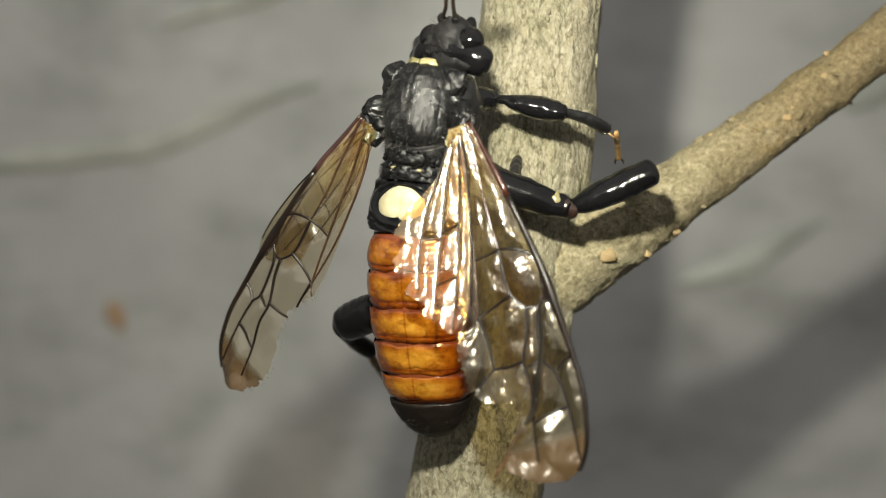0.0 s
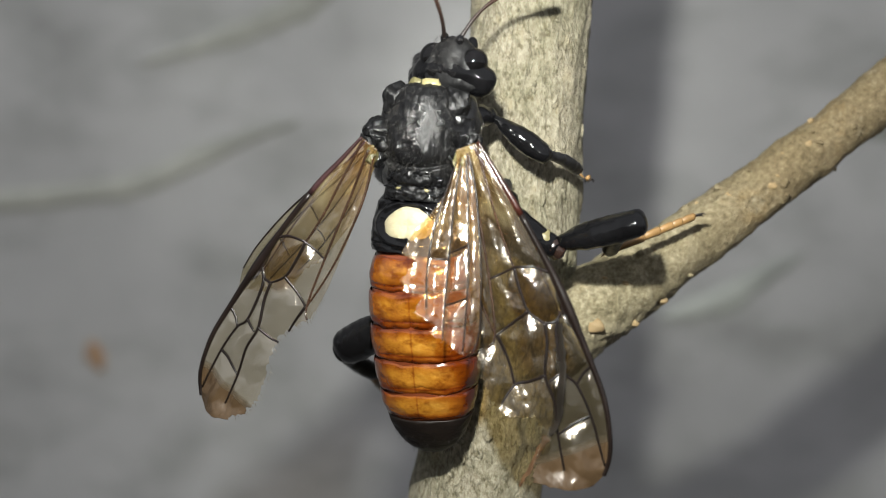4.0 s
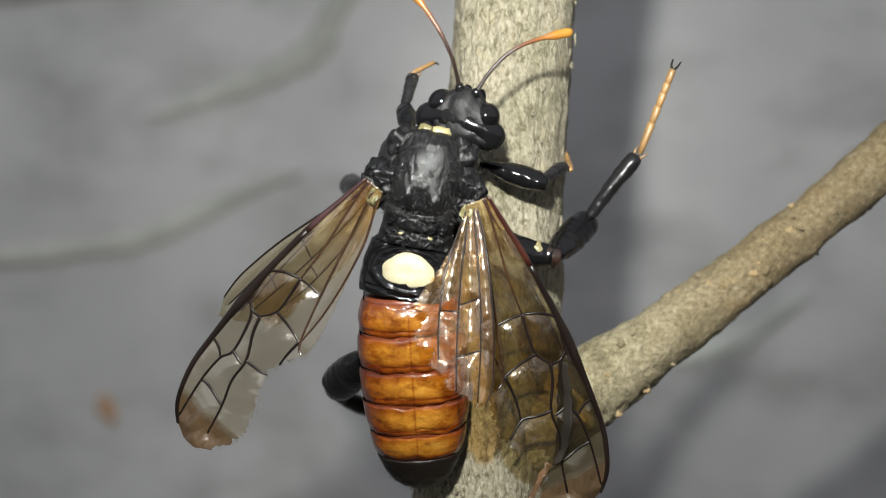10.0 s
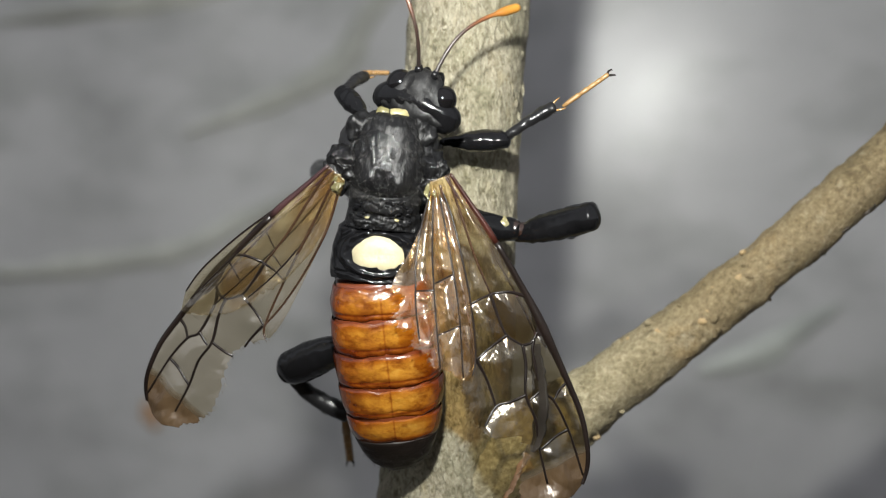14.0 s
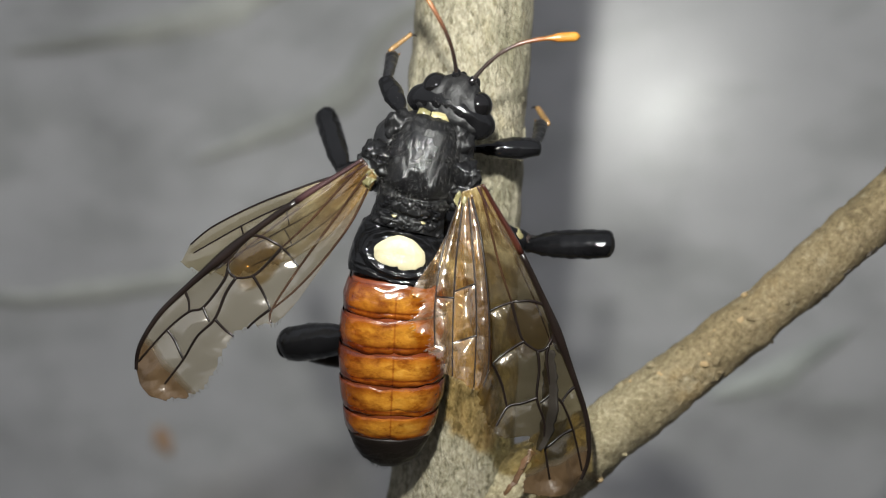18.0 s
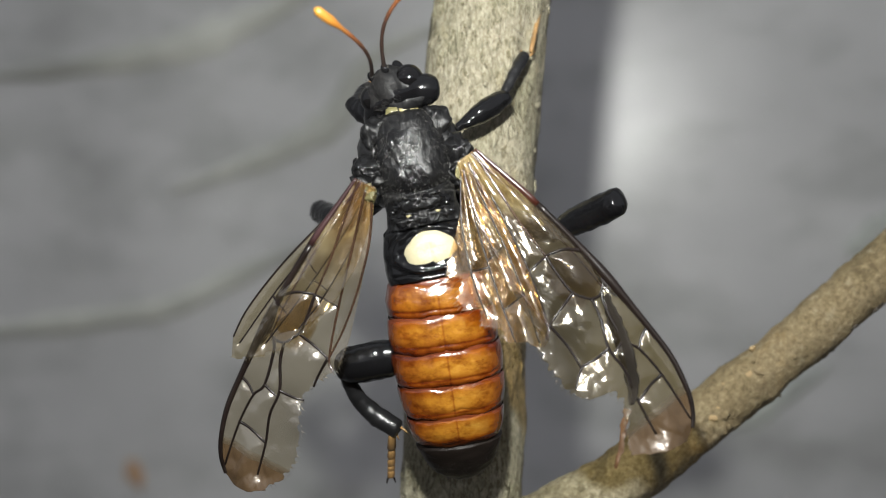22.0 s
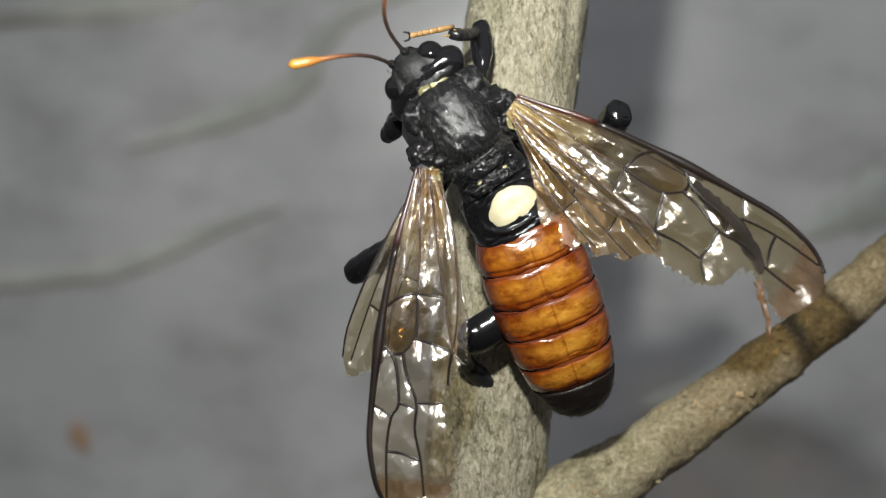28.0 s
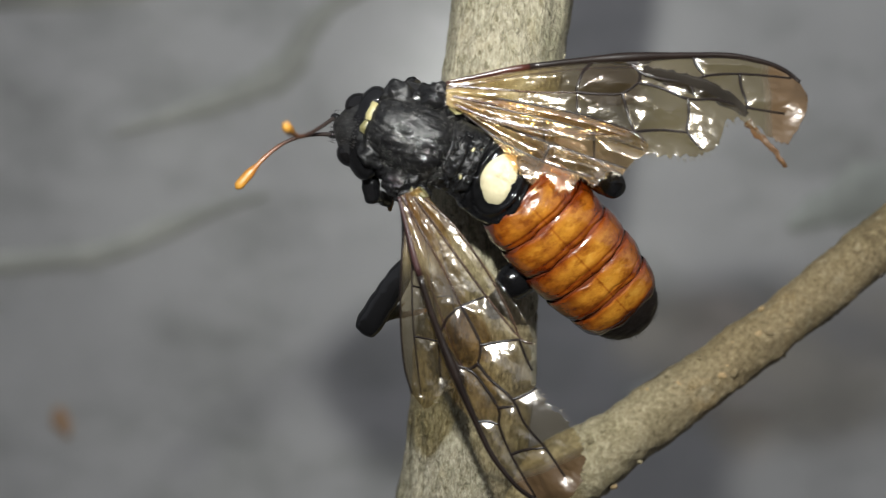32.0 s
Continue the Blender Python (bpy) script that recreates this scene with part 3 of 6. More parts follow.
THORAX = [(2.72, 0.6, 0.55), (2.6, 1.0, 1.0), (2.35, 1.35, 1.42), (1.9, 1.64, 1.72), (1.3, 1.83, 1.92), (0.6, 1.94, 2.03), (-0.1, 1.94, 2.06), (-0.8, 1.86, 2.02), (-1.4, 1.72, 1.84), (-2.0, 1.7, 1.6), (-2.6, 1.8, 1.44), (-3.0, 1.9, 1.38)]


def thorax_at(y):
    t = sorted(THORAX)
    return lerp(t, y)[1:]


WAIST = (0, -4.6, -0.2)


def build_body(bug):
    rng = random.Random(11)
    # thorax: a broad wrinkled dome with V-shaped furrows, then the rear shield and the narrow hind plates
    loops = []
    for k in range(116):
        y = 2.75 - 5.7 * k / 115
        w, h = thorax_at(y)
        loop = []
        for x, yy, z in body_ring(y, w, h, 0, 128, 1.95):
            if z > 0.2:
                fur = abs(abs(x) - (0.2 + 0.4 * (y + 1.3))) if y > -1.3 else 9
                mid = abs(x) if y > 0.2 else 9
                arc = abs(y + 1.42 - 0.16 * x * x)
                hind = abs(y + 2.28 - 0.05 * x * x)
                cut = 0.03 * math.exp(-(fur / 0.1) ** 2) + 0.05 * math.exp(-(mid / 0.08) ** 2) + 0.24 * math.exp(-(arc / 0.13) ** 2) + 0.12 * math.exp(-(hind / 0.1) ** 2)
                fold = 0.05 * noise.noise(Vector((x * 4.5, y * 1.4, 3))) + 0.026 * noise.noise(Vector((x * 9, y * 3, 6)))
                fold += 0.17 * math.exp(-((abs(x) - 0.74) / 0.34) ** 2 - ((y + 0.62) / 0.48) ** 2)      # two swellings before the rear shield
                if y < -1.5:
                    fold += 0.16 * noise.noise(Vector((x * 3.0, y * 3.0, 9)))
                z += fold - cut
            loop.append((x, yy, z))
        loops.append(loop)
    bm = rough_up(rough_up(rings(bmesh.new(), loops), 0.04, 0.6, 2), 0.016, 0.2, 4)
    thorax = part("thorax", bm, THORAX_SKIN, bug, "dull black wrinkled thorax with furrows")

    def on_back(r):
        y, a = r.uniform(-1.6, 2.6), r.uniform(0.05, math.pi - 0.05)
        w, h = thorax_at(y)
        return Vector((w * math.cos(a), y, h * math.sin(a) * 0.97)), Vector((math.cos(a), 0.1, math.sin(a)))
    tagged(part("fuzz", hairs(bmesh.new(), on_back, 1100, 0.4, rng, (0, -1.6, 0.0), 0.009), HAIR, thorax, "short grey hair"), kind="stuff")
    part("scutellum", rough_up(ball(bmesh.new(), (0, -1.85, 1.34), (1.0, 0.42, 0.38), 36, 24), 0.12, 0.3, 5), THORAX_SKIN, thorax, "shiny black rear shield")
    part("hind_ridge", rough_up(ball(bmesh.new(), (0, -2.62, 1.1), (1.25, 0.3, 0.34), 36, 20), 0.22, 0.3, 6), THORAX_SKIN, thorax)
    for k in range(44):
        x, y = rng.uniform(-1.4, 1.4), rng.uniform(-3.0, -1.5)
        z = lerp(sorted(THORAX), y)[2] * math.sqrt(1 - (x / 1.8) ** 2) - 0.04
        part("bump", rough_up(ball(bmesh.new(), (x, y, z), (rng.uniform(0.1, 0.22), rng.uniform(0.06, 0.12), 0.1), 12, 8), 0.08, 0.2, k), BLACK, thorax)
    for s in (-1, 1):
        part("pale_knob", ball(bmesh.new(), (s * 0.66, -2.42, 1.33), (0.17, 0.08, 0.07), 12, 8), PALE_YELLOW, thorax, "pale grey-yellow knob")
        part("tegula", rough_up(ball(bmesh.new(), (s * 2.5, 0.2, 1.05), (0.36, 0.5, 0.24)), 0.22, 0.3, s), THORAX_SKIN, thorax, "black wing-base scale")
        part("wing_hinge", rough_up(ball(bmesh.new(), (s * 2.2, -1.0, 1.24), (0.28, 0.46, 0.2), 24, 16), 0.26, 0.3, s + 3), OLIVE, thorax, "olive-yellow wing hinge")
        part("shoulder", rough_up(ball(bmesh.new(), (s * 1.4, 1.75, 0.55), (0.75, 0.8, 0.7), 36, 24), 0.26, 0.5, s + 12), THORAX_SKIN, thorax, "uneven black shoulder")
        part("side_lobe", rough_up(ball(bmesh.new(), (s * 1.6, 0.35, -0.45), (0.9, 2.0, 1.35), 36, 24), 0.16, 0.6, s + 9), DULL_BLACK, thorax)
        part("wing_seat", rough_up(ball(bmesh.new(), (s * 2.1, -0.2, 0.72), (0.75, 1.2, 0.6), 40, 28), 0.3, 0.4, s + 5), THORAX_SKIN, thorax, "lumpy black plate under the wing base")
    # collar behind the head: a cream plate and an olive one
    for first, last, wide, mat, label in ((-0.08, 0.62, 0.26, PALE_YELLOW, "cream-yellow collar plate"), (-0.6, -0.12, 0.24, OLIVE, "olive-brown collar plate")):
        loops = []
        for k in range(13):
            f = k / 12
            a = first + (last - first) * f
            w = wide * (0.45 + 0.55 * math.sin(math.pi * (0.12 + 0.8 * f)))
            x, z = 1.35 * math.sin(a), 0.24 + 0.85 * math.cos(a)
            loops.append([(x, 2.62 - w, z + 0.02), (x, 2.66 + w * 0.6, z - 0.08), (x, 2.64 + w * 0.6, z - 0.22), (x, 2.6 - w, z - 0.2)])
        part("collar", rough_up(rings(bmesh.new(), loops), 0.06, 0.3, 5), mat, thorax, label)

    # first black belly ring: a raised, shiny rim round the cream spot and folds before and behind it
    shape = [(-5.45, 2.2, 1.6), (-5.2, 2.3, 1.7), (-4.7, 2.32, 1.7), (-4.0, 2.28, 1.64), (-3.3, 2.15, 1.52), (-2.95, 2.05, 1.42), (-2.7, 1.8, 1.25)]
    loops = []
    for k in range(70):
        y = -2.7 - 2.75 * k / 69
        w, h = lerp(shape, y)[1:]
        loop = []
        for x, yy, z in body_ring(y, w, h, -0.16, 96):
            if z > 0.1:
                reach = math.hypot(x / 1.45, (y + 4.1) / 0.88)
                z += 0.13 * math.exp(-((reach - 1.17) / 0.1) ** 2) - 0.1 * math.exp(-((reach - 1.38) / 0.1) ** 2)
                z -= 0.12 * math.exp(-((y + 2.98) / 0.07) ** 2) + 0.09 * math.exp(-((y + 5.16 + 0.04 * x) / 0.06) ** 2)
                z += 0.07 * noise.noise(Vector((x * 2.2, y * 2.6, 4)))
            loop.append((x, yy, z))
        loops.append(loop)
    waist = part("waist_ring", rough_up(rings(bmesh.new(), loops), 0.05, 0.4, 1), BLACK, bug, "shiny black first belly ring")
    bm = bmesh.new()
    disc = []
    for r in range(9):
        f = r / 8
        row = []
        for k in range(40):
            a = 2 * math.pi * k / 40
            x = 1.45 * f * math.cos(a) * (1 + 0.03 * math.sin(3 * a))
            y = -4.1 + 0.88 * f * math.sin(a) - 0.07 * (x / 1.4) ** 2 * 3
            w, h = 2.2 - 0.25 * (y + 4.0) * (1 if y < -4 else 1.6), 1.62
            zz = -0.2 + h * (1 - min(0.98, abs(x) / w) ** 2.3) ** (1 / 2.3)
            row.append((x, y, zz + 0.19 - 0.28 * f ** 6 - 0.03 * math.exp(-(x / 0.06) ** 2) + 0.025 * noise.noise(Vector((x * 2.5, y * 2.5, 1)))))
        disc.append(row)
    rings(bm, disc, cap=False)
    bmesh.ops.remove_doubles(bm, verts=bm.verts, dist=0.001)
    part("cream_patch", bm, CREAM, waist, "oval cream-white patch")

    # belly: six amber rings over a dark red core, and the dark tail
    prof = [(-5.2, 2.2, 1.75), (-6.2, 2.45, 1.95), (-7.1, 2.55, 2.05), (-8.8, 2.62, 2.1), (-10.4, 2.58, 2.05), (-11.9, 2.42, 1.9), (-13.2, 2.1, 1.6), (-14.1, 1.7, 1.22), (-14.6, 1.28, 0.88), (-14.95, 0.78, 0.52), (-15.1, 0.3, 0.2)][::-1]
    bm = rings(bmesh.new(), [body_ring(-5.2 - 8.2 * k / 40, lerp(prof, -5.2 - 8.2 * k / 40)[1] - 0.07, lerp(prof, -5.2 - 8.2 * k / 40)[2] - 0.07, -0.3, 48) for k in range(41)])
    belly = part("belly", bm, SEAM, bug, "glossy amber-orange belly with dark red seams", m=at(*WAIST), origin=WAIST)
    cuts = [-5.35, -7.02, -8.75, -10.42, -12.03, -13.6]
    for i, (a, b) in enumerate(zip(cuts, cuts[1:])):
        loops = []
        for k in range(33):
            f = k / 32
            y = a + (b - a) * (0.015 + 0.955 * f)
            w, h = lerp(prof, y)[1:]
            puff = 0.09 * math.sin(math.pi * min(1, 0.15 + 0.85 * f)) - 0.05 * math.exp(-(min(f, 1 - f) / 0.05) ** 2)
            loop = []
            for x, yy, z in body_ring(y, w + puff, h + puff, -0.3, 72):
                if z > 0:
                    z -= 0.035 * math.exp(-(x / 0.1) ** 2)
                    crease = 0.8 + 0.07 * noise.noise(Vector((x * 0.9, i * 4.0, 2)))
                    z -= 0.07 * max(0, 0.45 + noise.noise(Vector((x * 1.3, i * 6.0, 5)))) * math.exp(-((f - crease) / 0.035) ** 2)
                    z += 0.035 * noise.noise(Vector((x * 1.9, y * 2.6, i + 0.5)))
                    yy += 0.16 * noise.noise(Vector((x * 1.1, i * 5.0, f))) + 0.09 * noise.noise(Vector((x * 2.3, i * 3.0, 7))) * math.sin(math.pi * f)
                loop.append((x, yy, z))
            loops.append(loop)
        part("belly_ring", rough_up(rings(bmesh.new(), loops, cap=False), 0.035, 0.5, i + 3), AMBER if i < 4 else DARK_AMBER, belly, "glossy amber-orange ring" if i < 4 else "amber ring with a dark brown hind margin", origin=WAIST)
    loops = []
    for k in range(22):
        y = -13.0 - 2.08 * k / 21
        w, h = lerp(prof, y)[1:]
        step = 0.012 * (2 - k // 8)
        loops.append(body_ring(y, w + step - 0.05, h + step - 0.05, -0.3 - 0.05 * k / 21, 48))
    tail = part("tail", rough_up(rings(bmesh.new(), loops), 0.06, 0.4, 8), TAIL, belly, "blackish brown hairy tail end", m=at(0, 0, 0), origin=WAIST)

    def on_tail(r):
        y, a = r.uniform(-15.0, -13.8), r.uniform(0, 2 * math.pi)
        w, h = lerp(prof, y)[1:]
        return Vector((w * math.cos(a), y, -0.32 + h * math.sin(a))), Vector((math.cos(a), -0.8, math.sin(a)))
    fluff = tagged(part("tail_hair", hairs(bmesh.new(), on_tail, 420, 0.2, rng, (0, -1.1, 0), 0.007), DARK_HAIR, belly, "short grey hair", origin=WAIST), kind="stuff")
    return belly, (tail, fluff)


def build_head(bug):
    rng = random.Random(5)
    bm = bmesh.new()
    loops = []
    for y, w, h, cz in ((-0.2, 0.8, 0.6, 0), (-0.1, 1.35, 0.75, -0.12), (0.02, 1.7, 0.88, -0.16), (0.2, 1.95, 0.96, -0.18), (0.4, 2.03, 1.0, -0.2), (0.6, 2.02, 1.02, -0.2), (0.8, 1.94, 1.03, -0.18), (1.0, 1.8, 1.02, -0.14), (1.2, 1.62, 0.98, -0.08), (1.4, 1.42, 0.94, -0.04), (1.6, 1.22, 0.88, 0.0), (1.8, 1.04, 0.8, 0.0), (2.0, 0.86, 0.7, 0.0), (2.2, 0.6, 0.5, -0.03), (2.3, 0.42, 0.36, -0.05)):
        loop = []
        for x, yy, z in body_ring(y, w, h, cz, 88, 2.1):
            yy -= 0.2 * (abs(x) / 2) ** 2      # the hind margin curves round the collar
            if z > 0.2:
                z += 0.08 * noise.noise(Vector((x * 3, y * 3, 2))) - 0.1 * math.exp(-((abs(x) - 0.62) / 0.2) ** 2) * min(1, max(0, y))
            loop.append((x, yy, z))
        loops.append(loop)
    head = part("head", rough_up(rings(bm, loops), 0.05, 0.3, 3), HEAD_SKIN, bug, "black head, dull between the eyes", m=at(0.1, 2.55, 0.2))
    # one broad smooth band behind the eyes, swollen at both cheeks
    line = smooth_line([(-2.0, 0.2, -0.6), (-1.58, 0.42, -0.26), (-0.85, 0.62, 0.04), (0, 0.72, 0.2), (0.85, 0.62, 0.04), (1.58, 0.42, -0.26), (2.0, 0.2, -0.6)], 49)
    girth = [(0, 0.1), (0.02, 0.3), (0.06, 0.52), (0.13, 0.7), (0.22, 0.78), (0.36, 0.72), (0.5, 0.62), (0.64, 0.72), (0.78, 0.78), (0.87, 0.7), (0.94, 0.52), (0.98, 0.3), (1, 0.1)]
    part("cheek_band", rough_up(tube(bmesh.new(), line, [lerp(girth, k / 48)[1] for k in range(49)], 32, 1.0), 0.05, 0.6, 2), BLACK, head, "broad glossy black band behind the eyes")
    for s in (-1, 1):
        part("eye", ball(bmesh.new(), (s * 1.12, 1.22, 0.08), (0.66, 0.7, 0.66), 32, 20), EYE, head, "glossy black bulging eye")
        part("scape", ball(bmesh.new(), (s * 0.42, 2.15, 0.52), (0.2, 0.26, 0.2), 16, 12), BLACK, head)
        part("jaw", ball(bmesh.new(), (s * 0.35, 2.0, -0.75), (0.3, 0.5, 0.3)), BLACK, head)
    part("brow", rough_up(rough_up(ball(bmesh.new(), (0, 1.34, 0.36), (0.64, 0.68, 0.46), 48, 32), 0.2, 0.35, 7), 0.09, 0.12, 5), HEAD_SKIN, head, "rough grey-black brow")
    for x, y in ((0, 1.3), (-0.26, 1.02), (0.26, 1.02)):
        part("ocellus", ball(bmesh.new(), (x, y, 0.84 if x == 0 else 0.76), (0.08, 0.08, 0.06), 10, 8), EYE, head)

    def on_brow(r):
        x, y = r.uniform(-0.8, 0.8), r.uniform(0.4, 2.2)
        return Vector((x, y, 0.95 - 0.3 * max(0, y - 1.2) ** 2 - 0.15 * x * x)), Vector((0, 0.2, 1))
    tagged(part("brow_hair", hairs(bmesh.new(), on_brow, 260, 0.24, rng, (0, 0.3, 0.4), 0.01), DARK_HAIR, head, "short dark hair"), kind="stuff")
    feelers = {}
    for s, key in ((1, "right"), (-1, "left")):
        pts, rad = [], []
        for k in range(40):
            f = k / 39
            pts.append((-s * 0.95 * math.sin(math.pi * f) * (1 - 0.35 * f), 5.4 * f, 0.35 * math.sin(math.pi * f)))
            r = 0.1 - 0.015 * math.sin(math.pi * min(1, f * 1.5)) + 0.02 * (0.5 + 0.5 * math.sin(f * 40)) * (0.3 if f > 0.75 else 0.5)
            club = min(1, max(0, (f - 0.72) / 0.14))
            r += 0.125 * club * club * (3 - 2 * club)
            if f > 0.95:
                r *= math.sqrt(max(0.03, 1 - ((f - 0.95) / 0.052) ** 2))
            rad.append(r)
        feelers[key] = part("antenna", tube(bmesh.new(), pts, rad, 14), ANTENNA, head, "thin dark antenna with an orange club", m=at(s * 0.42, 2.15, 0.55))
    return head, feelers


def club_limb(length, radii, n=16, bow=0.0, flat=0.85, seed=1, aside=0.0, blunt=0.45):
    """A leg joint along y with the given radii, evenly spaced."""
    k = 36
    table = [(i / (len(radii) - 1), r) for i, r in enumerate(radii)]
    pts = [(aside * math.sin(math.pi * i / k), length * i / k, bow * math.sin(math.pi * i / k)) for i in range(k + 1)]
    rad = []
    for i in range(k + 1):
        past = max(0.0, (i / k * length - (length - blunt * radii[-1])) / (blunt * radii[-1]))
        rad.append(lerp(table, i / k)[1] * math.sqrt(max(0.04, 1 - past * past)))
    return rough_up(tube(bmesh.new(), pts, rad, n, flat), 0.06, 0.32, seed)


def build_leg(bug, length, thick, key):
    rng = random.Random(len(key) + 3)
    a, b, c = length
    t = thick
    shape = [0.3 * t, 0.42 * t, 0.68 * t, 0.92 * t, 1.02 * t, 1.0 * t, 0.9 * t, 0.7 * t] if "front" in key else [0.45 * t, 0.7 * t, 0.88 * t, 0.96 * t, 0.98 * t, 0.98 * t, 0.95 * t, 0.86 * t]
    femur = part("femur", club_limb(a, shape, blunt=1.0 if key == "left_hind" else 0.45), BLACK, bug, "thick glossy black thigh")
    part("knee", ball(bmesh.new(), (0, a - 0.34 * t, 0), (0.7 * t, 0.36 * t, 0.6 * t), 18, 12), BLACK, femur)

    def on_thigh(r):
        y, g = r.uniform(0.2, a * 0.95), r.uniform(0, 2 * math.pi)
        return Vector((0.8 * t * math.cos(g), y, 0.7 * t * math.sin(g))), Vector((math.cos(g), 0, math.sin(g)))
    tagged(part("leg_hair", hairs(bmesh.new(), on_thigh, 70, 0.14, rng, (0, 0.9, 0), 0.008), DARK_HAIR, femur, "sparse fine hair"), kind="stuff")
    shin = {"left_hind": 0.44, "right_hind": 0.45}[key] if "hind" in key else max(0.33, 0.42 * t)
    tibia = part("tibia", club_limb(b, [0.75 * shin, 0.85 * shin, 0.95 * shin, 1.05 * shin, 1.15 * shin, 1.05 * shin], 12, 0.18, aside=-0.75 if key == "left_hind" else 0.0), DULL_BLACK, bug, "slim black hairy shin")
    def on_shin(r):
        y, g = r.uniform(0.3, b * 0.97), r.uniform(0, 2 * math.pi)
        way = (-0.75 if key == "left_hind" else 0.0) * math.sin(math.pi * y / b)
        return Vector((way + 0.9 * shin * math.cos(g), y, 0.18 * math.sin(math.pi * y / b) + 0.75 * shin * math.sin(g))), Vector((math.cos(g), 0, math.sin(g)))
    tagged(part("shin_hair", hairs(bmesh.new(), on_shin, 150, 0.17, rng, (0, 1.0, 0), 0.008), DARK_HAIR, tibia, "sparse fine hair"), kind="stuff")
    for s in (-1, 1):
        part("spur", tube(bmesh.new(), [(s * 0.18, b - 0.15, 0), (s * 0.3, b + 0.15, -0.05), (s * 0.36, b + 0.4, -0.08)], [0.07, 0.05, 0.015], 7), TARSUS, tibia)
    bm = bmesh.new()
    pad = 0.22 if "hind" in key else 0.15
    ends = [0, 0.36, 0.56, 0.72, 0.84, 1.0]
    for i in range(5):
        y0, y1 = ends[i] * c * 0.93, ends[i + 1] * c * 0.93
        tube(bm, [(0, y0 - 0.06, 0), (0, y0 + 0.3 * (y1 - y0), 0.02), (0, y1 - 0.05, 0.02), (0, y1 + 0.03, 0)], [0.8 * pad, pad, pad * (1.2 - 0.04 * i), 0.85 * pad], 10, 0.8)
    tarsus = part("tarsus", bm, TARSUS, bug, "jointed amber foot with two claws")
    for s in (-1, 1):
        part("claw", tube(bmesh.new(), [(0, c * 0.92, 0), (s * 0.16, c * 0.97, 0.02), (s * 0.22, c * 1.03, -0.06), (s * 0.2, c * 1.04, -0.16)], [0.07, 0.06, 0.04, 0.01], 7), VEIN, tarsus)
    return femur, tibia, tarsus


FORE_EDGE = [(0, 0.05), (1.6, 0.38), (3.4, 0.75), (6.5, 1.2), (8.7, 1.38), (11.1, 1.5), (12.9, 1.5), (14.5, 1.18), (15.4, 0.8), (16.0, 0.32), (16.3, -0.3)]
FORE_VEINS = [
    [(0, -0.1), (2, -0.22), (4, -0.35), (5.9, -0.33)],
    [(6.6, 1.1), (6.15, 0.55), (5.95, 0.0), (5.9, -0.35), (6.0, -1.6)],
    [(0.3, -0.6), (2.6, -1.0), (6, -1.6), (8.4, -2.15), (8.9, -2.6)],
    [(5.9, -0.33), (7.0, -0.4), (7.95, -0.35), (8.7, 0.15)],
    [(7.95, -0.35), (8.2, -1.2), (8.5, -2.12)],
    [(8.7, 0.15), (8.75, 0.6), (8.35, 1.1)],
    [(8.7, 0.75), (9.3, 0.45), (11, 0.22), (11.8, 0.55), (13.4, 0.66), (15.6, 0.5)],
    [(11.2, 1.4), (11.4, 0.95), (11.75, 0.55)],
    [(8.7, 0.15), (9.6, -0.05), (10.9, -0.58), (12.2, -0.6), (13.6, -0.95), (15.2, -1.2)],
    [(11, 0.22), (11.2, -0.5)],
    [(13.3, 0.62), (13.35, -0.1), (13.6, -0.95)],
    [(10.9, -0.58), (10.95, -1.4), (10.9, -2.1), (11.5, -2.9)],
    [(8.5, -2.1), (9.7, -2.0), (10.9, -2.1)],
    [(0.4, -0.95), (2.4, -1.7), (4.6, -2.1), (6.8, -2.25), (8.5, -2.15)],
]
HIND_VEINS = [
    [(0, -0.1), (3, 0.0), (6, 0.0), (9.4, -0.3)],
    [(0, -0.3), (3, -0.8), (6, -1.1), (8.6, -1.25)],
    [(0, -0.4), (2.5, -1.4), (5, -1.9), (7, -2.0)],
    [(4.2, 0.0), (4.5, -0.95)],
    [(6.6, 0.0), (6.9, -1.15)],
    [(4.8, -0.98), (4.7, -1.85)],
]


def sag(x, y):
    """The wing's broad waves; the veins follow them."""
    return 0.13 * math.sin(y * 2.4 + 0.25 * x) * min(1, x / 2.5) + 0.1 * noise.noise(Vector((x * 0.3, y * 0.6, 2.0))) * min(1, x / 3) - 0.012 * x * y


def swell(x, y, lines):
    """How far the film stands up between the veins, and its crumpled creases."""
    p = np.array((x, y))
    a, way = lines[:, :2], lines[:, 2:]
    f = np.clip(((p - a) * way).sum(1) / ((way * way).sum(1) + 1e-9), 0, 1)
    d = math.sqrt(float(np.min(((a + way * f[:, None] - p) ** 2).sum(1))))
    f = 0.2 * (1 - math.exp(-(d / 0.5) ** 1.5))
    crease = 0.11 * abs(noise.noise(Vector((x * 0.6, y * 1.1, 4.0)))) + 0.04 * abs(noise.noise(Vector((x * 1.7 + 0.6 * y, y * 2.3, 7.0))))
    return f + crease * min(1, d / 0.35)


